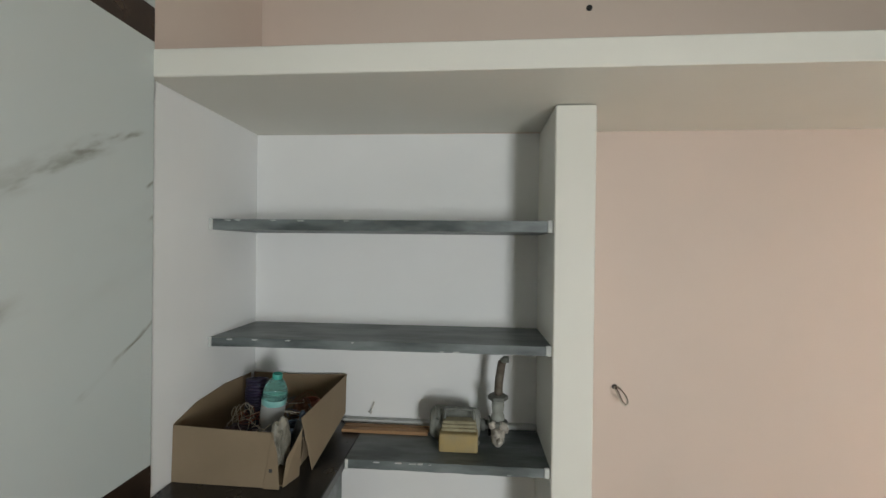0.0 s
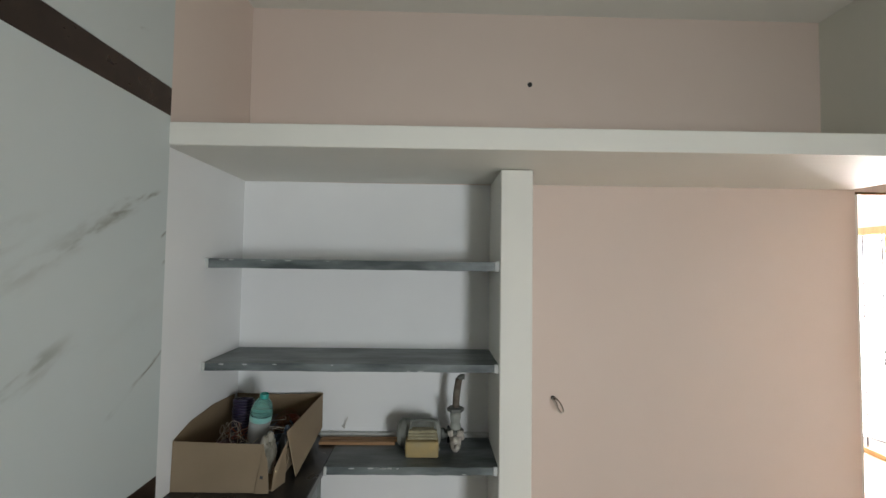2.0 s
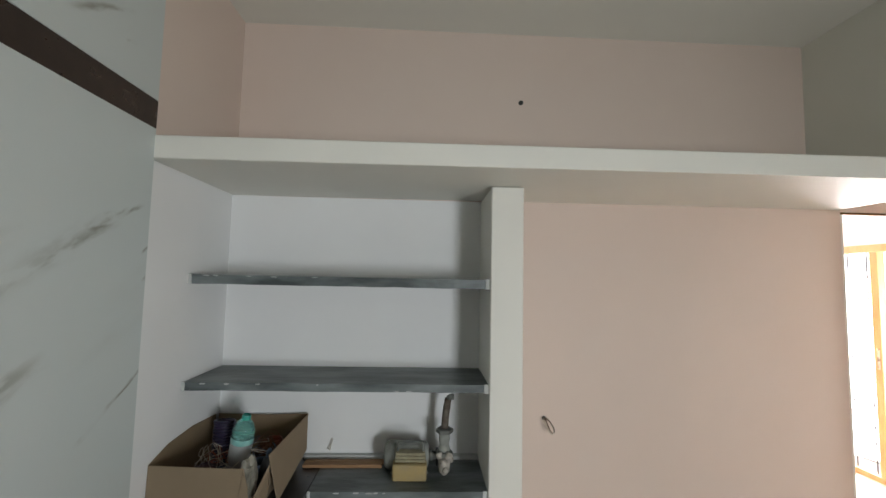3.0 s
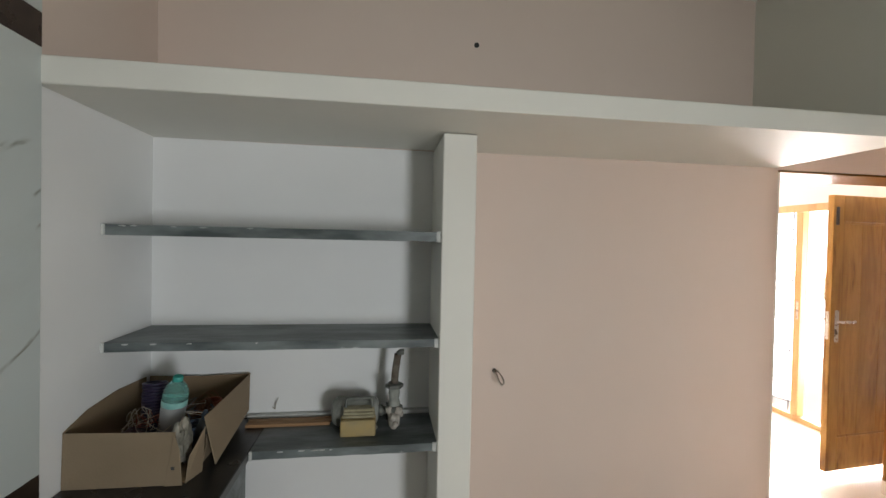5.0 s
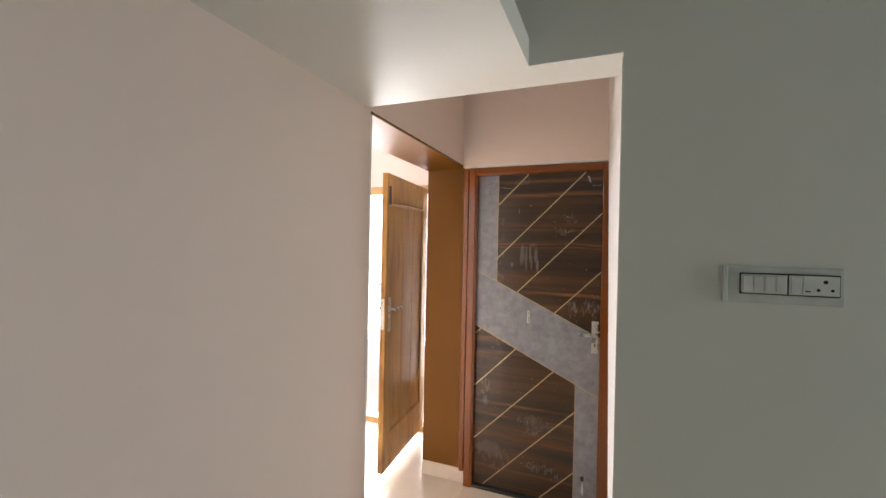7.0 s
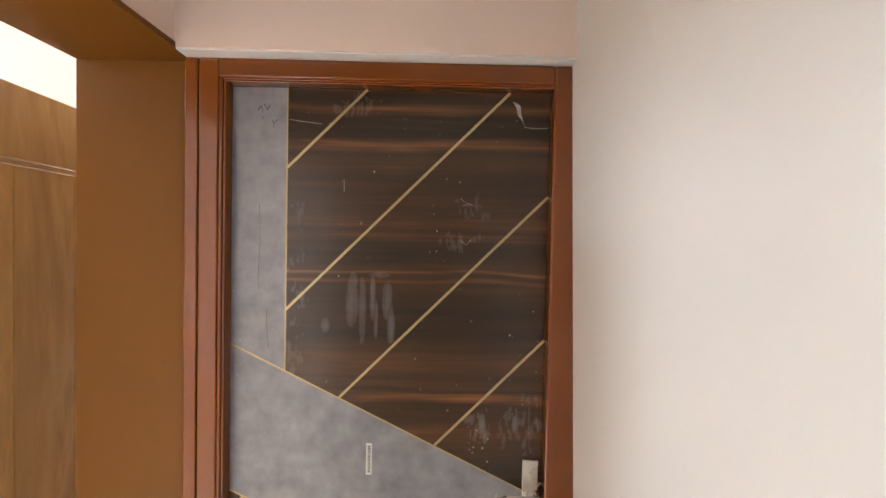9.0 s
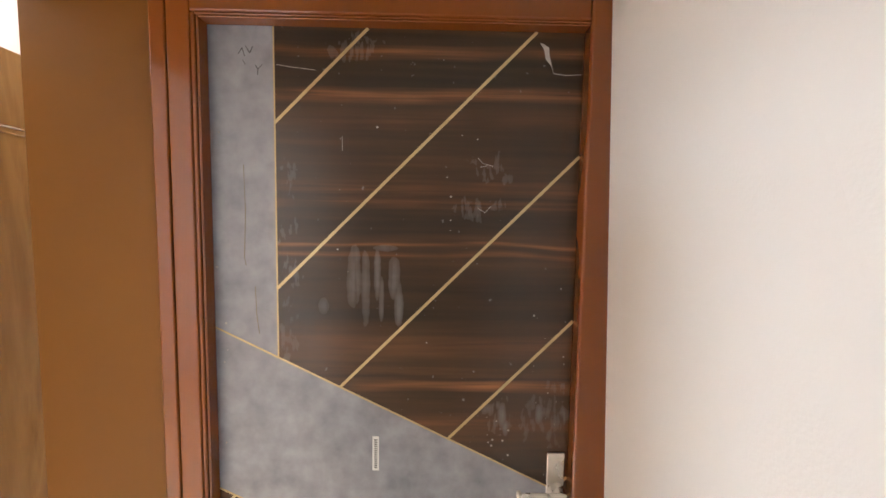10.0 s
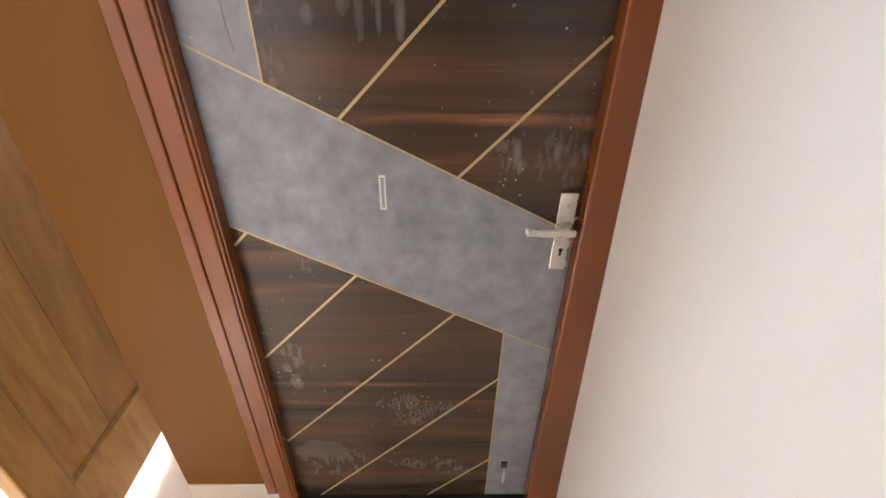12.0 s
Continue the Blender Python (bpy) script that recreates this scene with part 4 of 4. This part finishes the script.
# ---- on the walls ----
solid("wall_wire", tube(smooth_line([(0.005, 2.089, 0.845), (0.008, 2.075, 0.852), (0.020, 2.07, 0.846), (0.022, 2.07, 0.862), (0.030, 2.068, 0.885), (0.034, 2.07, 0.898)], 6), 0.002, 6), WIREWHITE, "short pale wire sticking out of the wall", "wire", smooth=True)
outlet = thing("wire_outlet", (1.09, BACK, 0.97), "bare wire ends looping from a hole in wall", "wire outlet")
part("hole", lathe([(0.011, 0), (0.011, 0.003)], (1.085, BACK - 0.0005, 0.995), Matrix.Rotation(radians(90), 4, "X"), 16), BLACK, outlet, "dark conduit hole")
part("wire_loop", tube(smooth_line([(1.085, 2.09, 0.995), (1.09, 2.06, 1.0), (1.108, 2.045, 0.985), (1.122, 2.04, 0.955), (1.118, 2.045, 0.937), (1.103, 2.05, 0.950), (1.092, 2.06, 0.98), (1.088, 2.085, 0.993)], 6), 0.0021, 7), RUST, outlet, "", True)
part("wire_loop", tube(smooth_line([(1.082, 2.09, 0.997), (1.078, 2.06, 0.99), (1.098, 2.035, 0.945), (1.112, 2.03, 0.94), (1.116, 2.04, 0.962), (1.096, 2.06, 1.002), (1.084, 2.088, 0.996)], 6), 0.0022, 7), WIREWHITE, outlet, "", True)
solid("conduit_hole", lathe([(0.013, 0), (0.013, 0.003)], (0.956, BACK, 2.64), Matrix.Rotation(radians(90), 4, "X"), 18), BLACK, "small black conduit hole in the peach wall", "conduit hole")

board = thing("switchboard", (SIDE, 0.82, 1.485), "white switchboard with five switches and socket", "switchboard")
SX = SIDE
part("mounting_plate", box(SX - 0.006, 0.700, 1.442, SX, 0.937, 1.530, 0.002), SWITCHBOX, board, "greyish mounting plate")
part("raised_edge", box(SX - 0.012, 0.929, 1.440, SX, 0.940, 1.532, 0.002), SWITCHBOX, board)
part("face_plate", box(SX - 0.0105, 0.709, 1.463, SX - 0.0061, 0.904, 1.515, 0.001), BLACK, board, "black gap around modules")
part("module_plate", box(SX - 0.013, 0.8095, 1.466, SX - 0.0106, 0.9015, 1.512, 0.001), SWITCH, board)
part("module_plate", box(SX - 0.013, 0.7115, 1.466, SX - 0.0106, 0.8065, 1.512, 0.001), SWITCH, board)
for k in range(5):
    y1 = 0.8985 - k * 0.0222 - (0.0075 if k == 4 else 0)
    rk = box(SX - 0.018, y1 - 0.0195, 1.470, SX - 0.0131, y1, 1.508, 0.0015)
    for v in rk.verts:
        if v.co.x < SX - 0.015 and v.co.z < 1.485:
            v.co.x += 0.003
    part("switch", rk, SWITCH, board)
sock = part("socket", box(SX - 0.0145, 0.714, 1.468, SX - 0.0131, 0.780, 1.510, 0.0006), SWITCH, board)
part("indicator", box(SX - 0.0155, 0.766, 1.474, SX - 0.0146, 0.776, 1.477), BLACK, sock, "dark indicator slot")
part("earth_hole", lathe([(0.0046, 0), (0.0046, 0.0006)], (SX - 0.0145, 0.7385, 1.4985), Matrix.Rotation(radians(-90), 4, "Y"), 14), BLACK, sock, "black pin hole")
for y in (0.722, 0.748):
    part("pin_hole", lathe([(0.0036, 0), (0.0036, 0.0006)], (SX - 0.0145, y + 0.0035, 1.4795), Matrix.Rotation(radians(-90), 4, "Y"), 14), BLACK, sock, "black pin hole")

# scuffs and scraps on the laminated door and beside it
solid("paint_smear", prism([(3.826, 1.228), (3.8295, 1.236), (3.8325, 1.262), (3.8310, 1.298), (3.8285, 1.285), (3.8268, 1.25)], JAMB - 0.012, JAMB + 0.0035, "y"), TAN, "brown paint smear on the white passage wall", "paint smear")
catch = part("door_catch", box(3.893, 1.318, 0.185, 3.8985, 1.338, 0.212, 0.001), BLACK, door, "small dark catch")
part("catch_tongue", lathe([(0.004, 0), (0.006, 0.02), (0.003, 0.07)], (3.893, 1.325, 0.105), None, 8), LABEL, catch, "pale plastic tail", True)
part("film_scrap", prism([(1.336, 2.006), (1.327, 1.992), (1.324, 1.975), (1.312, 1.962), (1.306, 1.945), (1.311, 1.962), (1.316, 1.980), (1.318, 1.997), (1.328, 2.004)], 3.8972, 3.8982), PUTTY, door, "torn white scrap of film")


def stroke(name, pts, radius, mat, label):
    """A thin raised line on the face of the door, through (y, z) points."""
    part(name, tube([(3.8988, y, z) for y, z in pts], radius, 5), mat, door, label)


for pts in ([(1.306, 1.947), (1.28, 1.944), (1.25, 1.946)], [(1.868, 1.953), (1.84, 1.949), (1.79, 1.944)], [(1.775, 1.946), (1.768, 1.944)],
            [(1.457, 1.775), (1.447, 1.764), (1.425, 1.758)], [(1.452, 1.756), (1.438, 1.759)], [(1.456, 1.672), (1.440, 1.662), (1.428, 1.676)], [(1.736, 1.813), (1.736, 1.784)]):
    stroke("film_crease", pts, 0.0007, PUTTY, "white crease in the protective film")
for pts in ([(1.938, 1.752), (1.936, 1.66), (1.940, 1.56), (1.937, 1.545)], [(1.919, 1.50), (1.917, 1.44), (1.912, 1.40)]):
    stroke("glue_drip", pts, 0.0007, CARDIN, "dried brown glue drip")
for a, b in (((1.944, 1.972), (1.936, 1.984)), ((1.936, 1.984), (1.931, 1.968)), ((1.929, 1.988), (1.921, 1.974)), ((1.921, 1.974), (1.915, 1.987)), ((1.935, 1.960), (1.930, 1.952)), ((1.910, 1.951), (1.905, 1.943)), ((1.905, 1.943), (1.897, 1.952)), ((1.905, 1.943), (1.906, 1.932))):
    stroke("pencil_mark", [a, b], 0.0008, INK, "dark pencil mark")
drops, dice = bmesh.new(), random.Random(11)
for cy, cz, sy, sz, count in ((1.66, 0.47, 0.045, 0.04, 46), (1.93, 0.60, 0.035, 0.05, 16), (1.62, 0.23, 0.05, 0.03, 12), (1.40, 1.19, 0.03, 0.04, 10), (1.29, 1.30, 0.02, 0.12, 18), (1.55, 1.62, 0.16, 0.22, 16), (1.75, 0.66, 0.10, 0.05, 10), (1.985, 1.0, 0.008, 0.5, 14)):
    for _ in range(count):
        y, z, r = dice.gauss(cy, sy), dice.gauss(cz, sz), dice.choice((0.0009, 0.0012, 0.0017, 0.0025))
        if Y0 + 0.006 < y < Y1 - 0.006:
            lathe([(r, 0), (r * 0.9, 0.0006), (r * 0.3, 0.001)], (3.8991, y, z), Matrix.Rotation(radians(-90), 4, "Y"), 7, drops)
tagged(part("plaster_splatter", drops, PUTTY, door, "small dried white plaster drops"), "small dried white plaster drops", kind="stuff")

# ---- floor tiles, last ----
floor = bpy.data.objects["floor"]
SIZE = 0.6
tile_mesh = mesh_of("floor_tile", box(0, 0, -0.012, SIZE - 0.002, SIZE - 0.002, 0, 0.0008), FLOORTILE)
for i in range(9):
    for j in range(13):
        ob = new("floor_tile", tile_mesh)
        ob.location = (-0.72 + i * SIZE, -2.15 + j * SIZE, 0)
        ob.parent = floor
